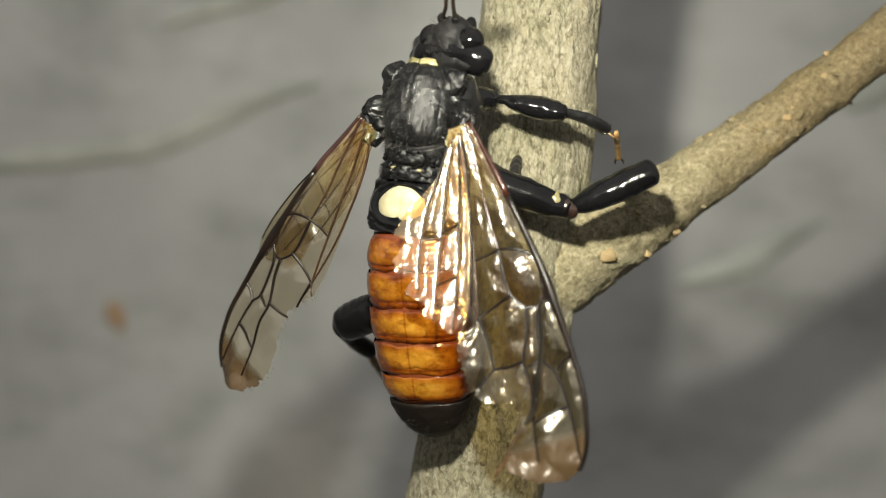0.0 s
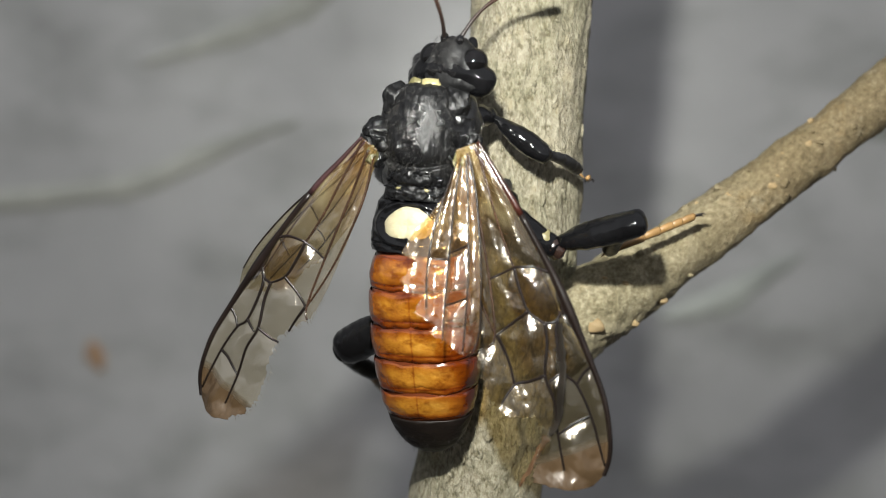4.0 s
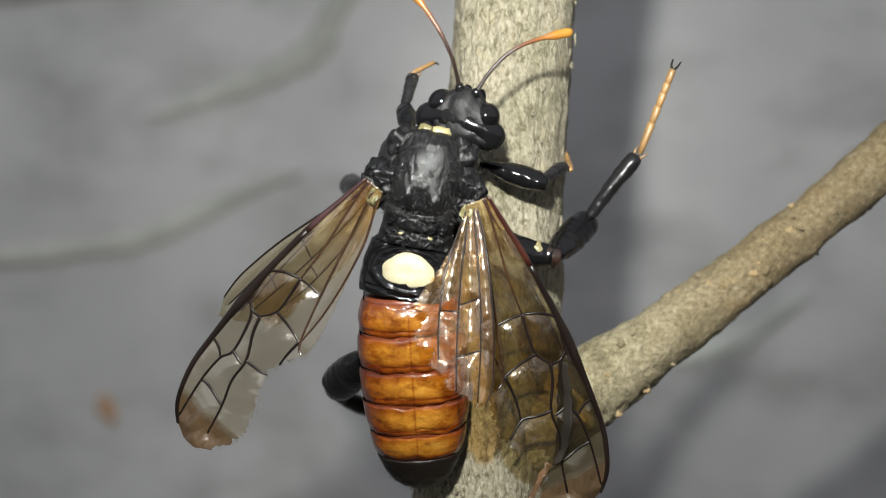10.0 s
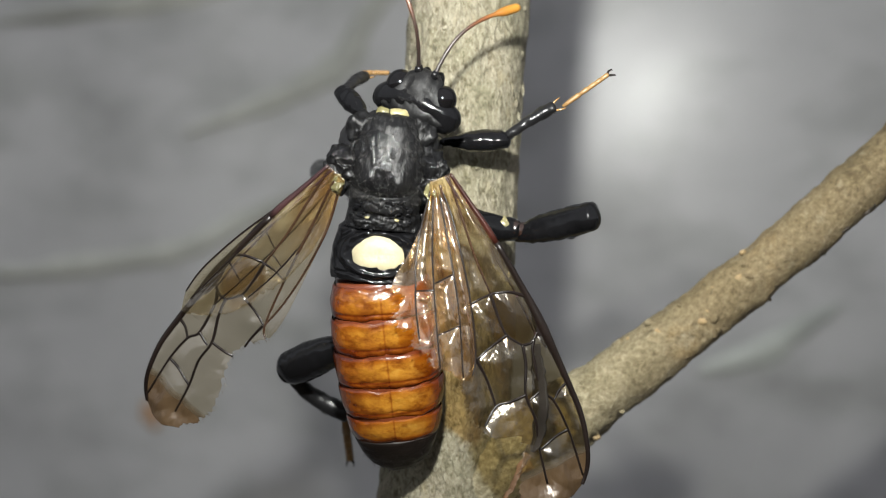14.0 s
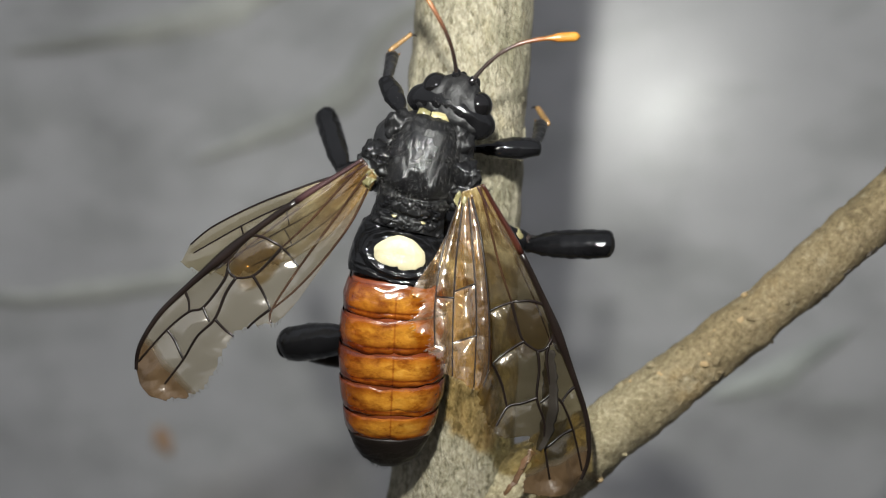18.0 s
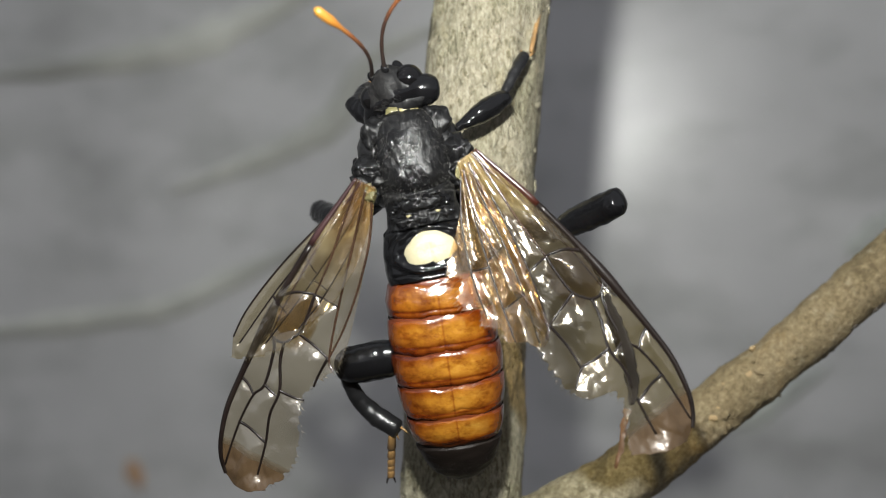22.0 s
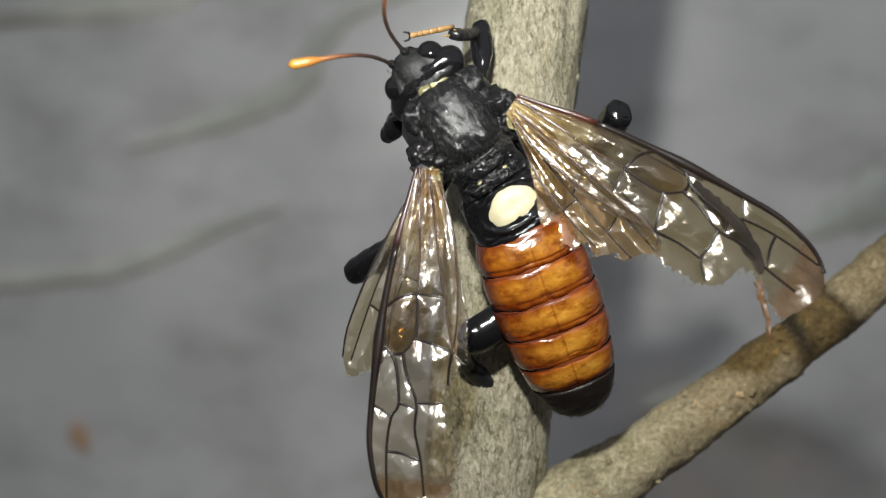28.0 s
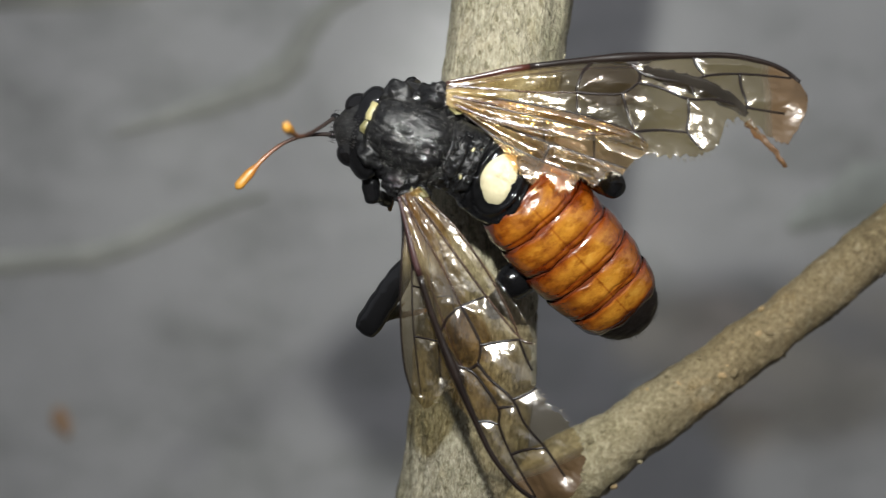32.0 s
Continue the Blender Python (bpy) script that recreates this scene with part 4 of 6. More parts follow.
def build_wing(bug, fore, side, torn, origin, film, crumple):
    """A wing along x from its hinge; the leading edge lies towards +y on the right side, mirrored on the left."""
    if fore:
        lead = FORE_EDGE
        rear = [(0, -1.0), (2, -1.75), (4.5, -2.35), (7, -2.6), (8.6, -2.75), (9.0, -3.25), (10.0, -3.4), (10.9, -3.4), (11.7, -3.2), (12.2, -2.8), (12.5, -1.8), (13.1, -1.6), (13.9, -2.0), (14.5, -2.5), (15.3, -2.7), (15.7, -2.1), (16.05, -1.3), (16.3, -0.42)]
        if torn == "left":
            rear = [(0, -1.0), (2, -1.6), (4.5, -2.2), (7, -2.7), (8.8, -2.85), (9.2, -2.5), (9.9, -2.1), (10.6, -1.8), (11.5, -2.0), (12.5, -2.5), (13.7, -2.75), (14.9, -2.5), (15.7, -1.9), (16.1, -1.2), (16.3, -0.42)]
        veins, length = FORE_VEINS, 16.3
    else:
        lead = [(0, 0.05), (1.5, 0.35), (3, 0.5), (5.5, 0.62), (8, 0.5), (9.4, 0.15), (10.2, -0.5)]
        rear = [(0, -0.7), (1.5, -1.6), (3, -2.2), (5, -2.5), (6.6, -2.45), (8, -2.2), (9.2, -1.6), (10.0, -0.95), (10.2, -0.5)]
        if torn == "right":
            lead = [(0, 0.05), (1.5, 0.35), (3, 0.5), (5.5, 0.62), (8, 0.5), (9.0, 0.2), (9.2, -0.2)]
            rear = [(0, -0.4), (1.5, -1.0), (2.8, -1.8), (3.8, -2.6), (4.5, -3.05), (4.9, -2.4), (5.6, -3.15), (6.3, -2.95), (6.55, -2.2), (7.2, -2.5), (7.7, -1.75), (8.3, -1.7), (8.7, -0.85), (9.0, -0.6), (9.2, -0.2)]
        veins, length = HIND_VEINS, lead[-1][0]
    # the whole wing's margin, from which the ragged one is torn
    full = [(0, -1.0), (4.5, -2.35), (8, -3.0), (10.5, -3.6), (13, -3.4), (15, -2.9), (15.9, -1.8), (16.3, -0.42)] if fore else [(0, -0.7), (1.5, -1.6), (3, -2.4), (5, -3.3), (7, -2.9), (8.5, -1.9), (9.4, -1.2), (10.2, -0.5)]

    def level(x, y):
        """Height of the film: the broad waves, and pleats that fan out from the root."""
        top = lerp(lead, x)[1]
        wide = max(0.3, top - lerp(full, x)[1])
        return sag(x, y) + 0.15 * min(1, wide / 2.6) * noise.noise(Vector((x * 0.25, (top - y) / wide * 7, 9.0))) * max(0, 1 - x / 9)
    rng = random.Random(3 if torn == "left" else 8)
    nx, ny = (190, 60) if fore else (120, 44)
    bm = bmesh.new()
    top, low = [], []
    lines = []
    for line in veins + [lead]:
        run = smooth_line([(x, y, 0) for x, y in line], 5 * len(line))
        lines += [(p.x, p.y, q.x - p.x, q.y - p.y) for p, q in zip(run, run[1:])]
    lines = np.array(lines)
    for i in range(nx + 1):
        x = length * i / nx
        y1, y0, far = lerp(lead, x)[1], lerp(rear, x)[1], lerp(full, x)[1]
        if x > 0.5 * length:
            y0 += 0.35 * abs(noise.noise(Vector((x * 2.1, side, 3.0)))) + rng.uniform(0, 0.14)     # frayed hind margin
        ra, rb = [], []
        for j in range(ny + 1):
            y = max(y1 + (min(far, y0) - y1) * j / ny, y0)
            z = level(x, y) + crumple * swell(x, y, lines)
            ra.append(bm.verts.new((x, side * y, z + 0.012)))
            rb.append(bm.verts.new((x, side * y, z - 0.012)))
        top.append(ra)
        low.append(rb)
    for i in range(nx):
        for j in range(ny):
            bm.faces.new((top[i][j], top[i + 1][j], top[i + 1][j + 1], top[i][j + 1]))
            bm.faces.new((low[i][j], low[i][j + 1], low[i + 1][j + 1], low[i + 1][j]))
        for j in (0, ny):
            bm.faces.new((top[i][j], top[i + 1][j], low[i + 1][j], low[i][j]))
    for j in range(ny):
        for i in (0, nx):
            bm.faces.new((top[i][j], top[i][j + 1], low[i][j + 1], low[i][j]))
    bmesh.ops.remove_doubles(bm, verts=bm.verts, dist=0.0005)
    name = "forewing" if fore else "hindwing"
    label = "clear brownish forewing with dark veins and a frayed edge" if fore else "clear smoky hindwing with fine veins"
    wing = part(name, bm, film, bug, label, m=at(*origin))

    def lay(points, r, n):
        line = smooth_line([(x, y, 0) for x, y in points], n)
        keep = []
        for p in line:
            if p.x <= length and p.y >= lerp(rear, p.x)[1] - 0.02:
                keep.append((p.x, side * p.y, level(p.x, p.y) + 0.015))
        return keep, [r * (1 - 0.35 * k / max(1, len(keep))) for k in range(len(keep))]

    pts, rad = lay([(x, y - 0.02) for x, y in lead[:-1]], 0.07, 60)
    if fore:
        rad = [0.18 * min(1, 0.5 + p[0] / 6) + 0.1 * math.exp(-((p[0] - 8.2) / 1.3) ** 2) - 0.06 * max(0, (p[0] - 10) / 6) for p in pts]
        cut = 15
        part("front_vein", tube(bmesh.new(), pts[:cut], rad[:cut], 8, 0.8), RED_VEIN if torn == "right" else PLUM_VEIN, wing, "red-brown front edge vein")
        part("front_vein", tube(bmesh.new(), pts[cut - 1:], rad[cut - 1:], 8, 0.8), VEIN, wing, "dark thickened front edge vein")
        pts, rad = lay([(x, y - 0.3 - 0.02 * x) for x, y in lead[:5]], 0.06, 40)
        part("second_vein", tube(bmesh.new(), pts, rad, 8), PLUM_VEIN, wing, "plum-brown vein")
        bm = ball(bmesh.new(), (0, 0, 0), (1.0, 0.2, 0.06), 18, 8)
        bm.transform(Matrix.Translation((8.3, side * 1.16, sag(8.3, 1.16) + 0.03)))
        part("wing_spot", bm, VEIN, wing, "dark spot at the front edge")
    else:
        part("front_vein", tube(bmesh.new(), pts, rad, 8, 0.8), VEIN, wing, "thin dark front edge vein")
    for v in veins:
        pts, rad = lay(v, (0.07 if v[0][0] < 1 else 0.085) if fore else 0.055, 8 + 7 * len(v))
        if len(pts) > 2:
            part("vein", tube(bmesh.new(), pts, rad, 6), GOLD_VEIN if v[0][0] < 1 and fore else VEIN, wing)

    def on_margin(r):
        x = r.uniform(0.45, 0.97) * length
        y = lerp(rear, x)[1] + 0.1
        return Vector((x, side * y, level(x, y))), Vector((r.uniform(-0.2, 0.7), -side, 0))
    tagged(part("fringe", hairs(bmesh.new(), on_margin, 70 if fore else 45, 0.3, rng, (0.3, 0, 0), 0.014), FRINGE, wing, "pale frayed fibres"), kind="stuff")
    if fore and torn == "right":
        line = smooth_line([(13.6, -1.5, 0), (14.2, -2.2, 0.05), (14.7, -2.75, 0.1), (15.1, -3.2, 0.05), (15.3, -3.6, -0.1)], 20)
        part("torn_strip", rough_up(tube(bmesh.new(), line, [0.19 - 0.005 * k + 0.1 * noise.noise(Vector((k * 0.8, 0, 0))) for k in range(20)], 10, 0.16), 0.13, 0.25, 2), SHRED, wing, "curled rusty shred of torn wing")
        line = smooth_line([(8.9, 0.75, 0), (10, 0.42, 0), (11, 0.1, 0), (12, -0.3, 0), (13, -0.8, 0), (13.5, -1.3, 0)], 24)
        part("dark_fold", tube(bmesh.new(), [(p.x, p.y, level(p.x, p.y) + crumple * swell(p.x, p.y, lines) + 0.03) for p in line], [(0.14 + 0.34 * math.sin(math.pi * min(1, 0.1 + k / 26))) * (1 + 0.5 * noise.noise(Vector((k * 0.7, 0, 0)))) for k in range(24)], 8, 0.12), FOLD, wing, "dark brown crease")
    return wing


def build_torch():
    """A small hand torch, its glowing lens towards the stem; it is carried along just ahead of the camera and above its view."""
    lamp = tagged(new("hand_torch"), "small black hand torch with a bright white lens, switched on", "torch")
    loops = []
    for z, r in ((62, 5.2), (60, 5.6), (24, 5.6), (22, 6.2), (10, 6.2), (4, 4.6), (0.6, 3.9), (0.0, 3.6), (0.4, 3.2), (1.4, 3.1)):
        loops.append([(r * math.cos(a), r * math.sin(a), z) for a in (2 * math.pi * k / 28 for k in range(28))])
    part("barrel", rings(bmesh.new(), loops), DULL_BLACK, lamp)
    bm = bmesh.new()
    bmesh.ops.create_circle(bm, cap_ends=True, segments=28, radius=1.1, matrix=Matrix.Translation((0, 0, 1.0)) @ Matrix.Rotation(math.pi, 4, "X"))
    part("torch_lens", bm, GLOW, lamp, "glowing white lens")
    return lamp


ANTENNA = make_antenna_skin()
GLOW = make_glow(4850)
torch = build_torch()
build_setting()
twig = build_twig()
sawfly = tagged(new("sawfly"), "large black and amber sawfly clinging to the stem", "insect")
belly, tail = build_body(sawfly)
head, feelers = build_head(sawfly)
HIPS = {"right_hind": (5.3, -3.1, -1.3), "left_hind": (-1.2, -8.9, -1.7), "right_front": (2.3, 1.5, -2.5), "left_front": (-1.2, 2.3, -1.2), "left_middle": (-4.0, -1.5, -1.5), "right_middle": (1.6, -1.6, -1.6)}
SPANS = {"right_hind": (4.6, 4.4, 4.8), "left_hind": (4.6, 4.4, 3.2), "right_front": (3.6, 3.1, 2.8), "left_front": (3.0, 2.6, 1.6), "left_middle": (4.6, 3.4, 2.0), "right_middle": (3.6, 3.0, 2.0)}
GIRTH = {"right_hind": 0.82, "left_hind": 1.0, "right_front": 0.62, "left_front": 0.52, "left_middle": 0.68, "right_middle": 0.55}
legs = {key: build_leg(sawfly, SPANS[key], GIRTH[key], key) for key in HIPS}
# hip joints, each along its own y
HIP_ROOTS = {"right_hind": (1.3, -2.3, -2.2), "left_hind": (-0.9, -4.2, -1.3), "right_front": (1.2, 1.2, -1.6), "left_front": (-0.6, 1.6, -0.8), "left_middle": (-1.0, -0.4, -0.9), "right_middle": (0.9, -1.3, -1.0)}
HIP_SPANS = {"right_hind": 5.4, "left_middle": 4.6}
hip_joints = {}
for key, start in HIP_ROOTS.items():
    way = Vector(HIPS[key]) - Vector(start)
    way = way.normalized() * HIP_SPANS.get(key, way.length)
    g = GIRTH[key]
    ln = way.length
    line = [(0, ln * k / 12, 0) for k in range(13)]
    bm = rough_up(tube(bmesh.new(), line, [g * (1.15 - 0.5 * (k / 12) ** 2) for k in range(13)], 16), 0.12, 0.5, 4)
    hip = part("hip", bm, BLACK, sawfly, "black hip joint", m=Matrix.LocRotScale(Vector(start) * MM, Vector((0, 1, 0)).rotation_difference(way), None))
    part("hip_ring", rough_up(ball(bmesh.new(), (0, ln, 0), (0.55 * g, 0.5 * g, 0.5 * g)), 0.08, 0.3, 2), BLACK, hip)
    if key == "right_hind":
        part("pale_cap", rough_up(ball(bmesh.new(), (-0.1, ln - 0.75, 0.2), (0.5, 0.45, 0.42)), 0.09, 0.3, 3), PALE_YELLOW, hip, "cream-yellow joint cap")
        part("trochanter", rough_up(tube(bmesh.new(), [(0, ln - 0.4, 0.1), (0, ln - 0.2, 0.12), (0, ln, 0.1), (0, ln + 0.2, 0.05), (0, ln + 0.35, 0)], [0.42, 0.5, 0.42, 0.5, 0.42], 16), 0.08, 0.3, 6), BROWN, hip, "glossy brown joint")
    hip_joints[key] = hip
wings = {
    "right": build_wing(sawfly, True, 1, "right", (2.95, 0.0, 1.4), SHADED_MEMBRANE, 1.3),
    "left": build_wing(sawfly, True, -1, "left", (-2.7, -0.2, 1.4), MEMBRANE, 1.15),
    "right_rear": build_wing(sawfly, False, 1, "right", (2.55, -0.6, 1.3), GOLD_MEMBRANE, 2.0),
    "left_rear": build_wing(sawfly, False, -1, "left", (-2.55, -0.7, 0.85), HIND_MEMBRANE, 1.0),
}
wings["right"].scale = (1.012, 1.012, 1.012)
wings["left"].scale = (0.99, 0.99, 0.99)


# ---- how things move ----
def stance(x, y, z, heading, pitch, lean):
    """Where the sawfly stands on the stem: its back faces the lens, its head goes up."""
    m = Matrix(((1, 0, 0), (0, 0, -1), (0, 1, 0))).to_4x4()
    turned = pose(0, 0, 0, 0, 0, heading) @ pose(0, 0, 0, pitch) @ pose(0, 0, 0, 0, lean)
    return Matrix.Translation(spot(x, y, z)) @ m @ turned


BOW = [(0, 0), (27, 0), (28, 8), (29, 26), (30, 32), (32, 32)]     # how far the head hangs, degrees


ROLL = [(0, -12), (19, -14), (20, -22), (22, -32), (24.5, -30), (27, -22), (28, -16), (29, 0), (32, 0)]     # how far it leans to its left


def turn(angle, aside, t):
    bow, roll = lerp(BOW, t)[1], lerp(ROLL, t)[1]
    return at(0.1 + aside, 2.55 - 0.018 * bow, 0.2, -bow, roll, angle)


def feel(rows):
    """The antennae's ways, which stay as they are while the head hangs and leans."""
    return [(t, Matrix.Rotation(math.radians(lerp(BOW, t)[1]), 3, "X") @ Matrix.Rotation(math.radians(-lerp(ROLL, t)[1]), 3, "Y") @ Vector(d)) for t, d in rows]


def swing(side, lift):
    return at(*WAIST, lift, 0, side)


def along(origin, rows, rest):
    """Poses at origin whose axis rest follows the directions in rows, without needless twist; wide swings get a row between."""
    out, q, last = [], None, None
    for t, d in rows:
        d = Vector(d).normalized()
        steps = [(t, d)]
        if last and last[1].angle(d) > 1.2:
            steps = [((last[0] + t) / 2, (last[1] + d).normalized() if (last[1] + d).length > 0.2 else (last[1] + d + Vector((0, 0, 1))).normalized()), (t, d)]
        for s, e in steps:
            q = (Vector(rest).rotation_difference(e) if q is None else last[1].rotation_difference(e) @ q)
            last = (s, e)
            out.append((s, Matrix.LocRotScale(Vector(origin) * MM, q, None)))
    return out


def fan(x, y, z, twist=0):
    """A wing pose whose length points at (x, y, z), its upper face up, then twisted about its length by so many degrees."""
    d = Vector((x, y, z)).normalized()
    up = (Vector((0, 0, 1)) - d * d.z).normalized()
    side = up.cross(d)
    return Matrix((d, side, up)).transposed() @ Matrix.Rotation(math.radians(twist), 3, "X")


def spread(wing, rows):
    place = wing.matrix_basis.translation.copy()
    walk(wing, [(t, Matrix.Translation(place) @ r.to_4x4()) for t, r in rows])


def stride(key, rows, shifts=()):
    """A leg's knee, ankle and toe, time by time, become poses of its three joints; shifts move its hip."""
    a, b, c = SPANS[key]
    up, mid, end = [], [], []
    hips, knees, ankles = [], [], []
    for t, *p in rows:
        hip = Vector(HIPS[key])
        for (t0, h0), (t1, h1) in zip(shifts, shifts[1:]):
            if t0 <= t <= t1:
                hip = Vector(h0).lerp(Vector(h1), (t - t0) / (t1 - t0))
        hips.append((t, hip))
        k = hip + (Vector(p[0:3]) - hip).normalized() * a
        n = k + (Vector(p[3:6]) - Vector(p[0:3])).normalized() * b
        up.append((t, k - hip))
        mid.append((t, n - k))
        end.append((t, Vector(p[6:9]) - Vector(p[3:6])))
        knees.append((t, k - (k - hip).normalized() * 0.4))
        ankles.append((t, n))
    femur, tibia, tarsus = legs[key]
    def seat(poses, places):
        rows = []
        for t, m in poses:
            i = max(j for j in range(len(places)) if places[j][0] <= t + 1e-6)
            p = places[i][1]
            if places[i][0] < t - 1e-6:
                p = p.lerp(places[i + 1][1], (t - places[i][0]) / (places[i + 1][0] - places[i][0]))
            rows.append((t, Matrix.Translation(p * MM) @ m.to_3x3().to_4x4()))
        return rows
    walk(femur, seat(along((0, 0, 0), up, (0, 1, 0)), hips))
    walk(tibia, seat(along((0, 0, 0), mid, (0, 1, 0)), knees))
    walk(tarsus, seat(along((0, 0, 0), end, (0, 1, 0)), ankles))


def sway(key, shifts):
    """A hip joint turns about its root towards its far end."""
    start = Vector(HIP_ROOTS[key])
    walk(hip_joints[key], along(start, [(t, Vector(h) - start) for t, h in shifts], (0, 1, 0)))


def motions():
    # the torch rides with the lens, ahead of it and above its view
    walk(torch, [(t, m @ Matrix.Translation(Vector(TORCH_SEAT) * MM)) for t, m in PATH])
    walk(sawfly, [
        (0, stance(-2.50, -7.41, -1.12, -5.37, 2.47, -25.59)), (0.5, stance(-2.37, -7.14, -1.05, -7.12, 3.33, -24.39)), (1, stance(-2.32, -7.15, -0.68, -3.42, 0.91, -23.22)),
        (1.5, stance(-2.29, -7.16, -0.56, -3.66, 0.57, -21.66)), (2, stance(-2.23, -7.03, -0.34, -2.91, 1.73, -21.32)), (2.5, stance(-1.89, -7.14, -0.09, -4.48, 3.39, -18.84)),
        (4.5, stance(-1.88, -7.16, 2.00, -4.09, 2.53, -19.34)), (5, stance(-1.78, -7.19, 2.07, -3.34, 1.64, -18.24)), (5.5, stance(-1.66, -7.27, 2.25, -3.90, 2.82, -17.03)),
        (6, stance(-1.42, -7.20, 2.37, -5.34, 3.22, -14.79)), (6.5, stance(-1.39, -7.26, 2.47, -4.93, 4.63, -14.26)), (7, stance(-1.35, -7.23, 2.56, -6.16, 4.23, -14.02)),
        (7.5, stance(-1.31, -7.27, 2.50, -6.87, 4.53, -12.89)), (8, stance(-1.13, -7.22, 2.65, -8.46, 4.76, -12.55)), (8.5, stance(-1.40, -7.20, 3.05, -10.63, 5.50, -14.12)),
        (9, stance(-1.29, -7.20, 3.48, -10.55, 6.39, -9.60)), (9.5, stance(-1.02, -7.38, 4.17, -9.52, 5.83, -5.49)), (10, stance(-0.71, -7.27, 4.38, -10.84, 4.37, -0.27)),
        (10.5, stance(-0.44, -7.39, 4.96, -10.73, 5.60, 1.29)), (11, stance(-0.03, -7.44, 5.38, -8.98, 4.98, 2.79)), (11.5, stance(0.42, -7.73, 6.10, -12.16, 4.55, 2.90)),
        (12, stance(0.49, -7.93, 6.62, -10.53, 4.02, 2.94)), (12.5, stance(0.65, -8.03, 6.98, -9.90, 3.04, 4.21)), (13, stance(0.94, -7.91, 7.36, -9.49, 2.07, 5.75)),
        (13.5, stance(0.82, -7.92, 7.56, -9.62, 2.49, 5.24)), (14, stance(0.67, -8.16, 7.99, -6.85, 2.48, 5.53)), (14.5, stance(1.06, -8.25, 8.81, -6.93, 1.98, 5.85)),
        (16.5, stance(1.49, -8.11, 9.51, -13.23, 1.08, 6.76)), (17, stance(1.70, -8.08, 10.09, -13.83, 2.45, 7.89)), (17.5, stance(1.80, -8.29, 10.20, -15.21, 2.77, 8.43)),
        (18, stance(2.24, -8.36, 10.20, -15.26, 2.78, 9.37)), (18.5, stance(2.42, -8.21, 10.53, -15.54, 1.76, 9.05)), (19, stance(2.48, -8.33, 11.36, -11.30, 2.33, 9.04)),
        (19.5, stance(2.55, -8.24, 12.22, -4.15, 2.64, 9.06)), (20, stance(1.24, -8.37, 12.63, -1.31, 3.50, 8.05)), (20.5, stance(1.42, -8.52, 12.94, -0.65, 3.06, 8.12)),
        (21, stance(1.44, -8.47, 13.19, 4.03, 2.15, 7.00)), (21.5, stance(1.23, -8.46, 12.98, -0.31, 1.64, 4.30)), (22, stance(1.13, -8.42, 12.96, 11.28, 0.28, 3.65)),
        (22.5, stance(0.92, -8.41, 12.76, -0.96, -0.55, 0.78)), (23, stance(0.85, -8.15, 12.95, 2.68, 0.15, -0.07)), (23.5, stance(0.81, -8.23, 12.89, 0.87, 0.68, 0.28)),
        (24, stance(0.55, -8.15, 12.93, 10.84, 2.35, 1.52)), (24.5, stance(0.79, -7.93, 12.48, 14.73, 1.91, 2.08)), (26.5, stance(1.24, -6.54, 11.99, 10.48, 0.84, 3.49)),
        (27, stance(0.85, -7.07, 12.39, 19.65, 1.09, 2.07)), (27.5, stance(0.76, -7.82, 12.55, 33.37, 2.15, -1.02)), (28, stance(0.95, -7.99, 13.01, 35.02, 2.51, -1.94)),
        (28.5, stance(0.23, -8.03, 12.93, 42.64, 2.35, -2.89)), (29, stance(-0.85, -8.05, 12.84, 54.06, 1.91, -4.16)), (29.5, stance(-0.99, -7.84, 12.07, 59.39, 1.30, -5.30)),
        (30, stance(-1.06, -7.98, 11.52, 56.28, 1.24, -5.98)), (30.5, stance(-1.39, -7.89, 10.94, 68.60, 0.75, -6.39)), (31, stance(-2.02, -7.86, 10.76, 69.14, -0.02, -7.00)),
        (31.5, stance(-1.87, -7.83, 11.32, 63.71, 0.26, -7.11)), (32, stance(-0.30, -7.85, 11.42, 67.41, 1.24, -6.69)),
    ])
    walk(belly, [
        (0, swing(7.88, 10)), (1, swing(4.14, 10)), (2, swing(5.8, 10)),
        (5, swing(5.18, 10)), (6, swing(5.99, 10)), (7, swing(7.59, 10)),
        (8, swing(9.37, 10)), (9, swing(12.79, 10)), (10, swing(13.72, 10)),
        (11, swing(9.85, 10)), (12, swing(12.6, 10)), (13, swing(12.75, 10)),
        (14, swing(11.21, 10)), (17, swing(9.96, 10)), (18, swing(11.42, 10)),
        (19, swing(7.79, 10)), (20, swing(5.21, 10)), (21, swing(1.31, 10)),
        (22, swing(-3.39, 10)), (23, swing(0.44, 10)), (24, swing(-3.94, 10)),
        (26.5, swing(-2.28, 10)), (27, swing(-4.79, 10)), (27.5, swing(-11.34, 10)),
        (28, swing(-13.04, 10)), (28.5, swing(-13.16, 8)), (29, swing(-11.6, 4)),
        (29.5, swing(-14.4, 8)), (30, swing(-13.25, 10)), (30.5, swing(-17.6, 10)),
        (31, swing(-17.72, 10)), (31.5, swing(-14.67, 10)), (32, swing(-22.52, 10)),
    ])
    for piece in tail:
        walk(piece, [(t, at(0, d, 0)) for t, d in ((0, -0.5), (5, -0.4), (9, -0.4), (13, -0.35), (16.5, -0.3), (19, -0.35), (21, -0.5), (24, -0.6), (27, -0.7), (28, -0.5), (29, -0.6), (30, -0.2), (32, 0.0))])
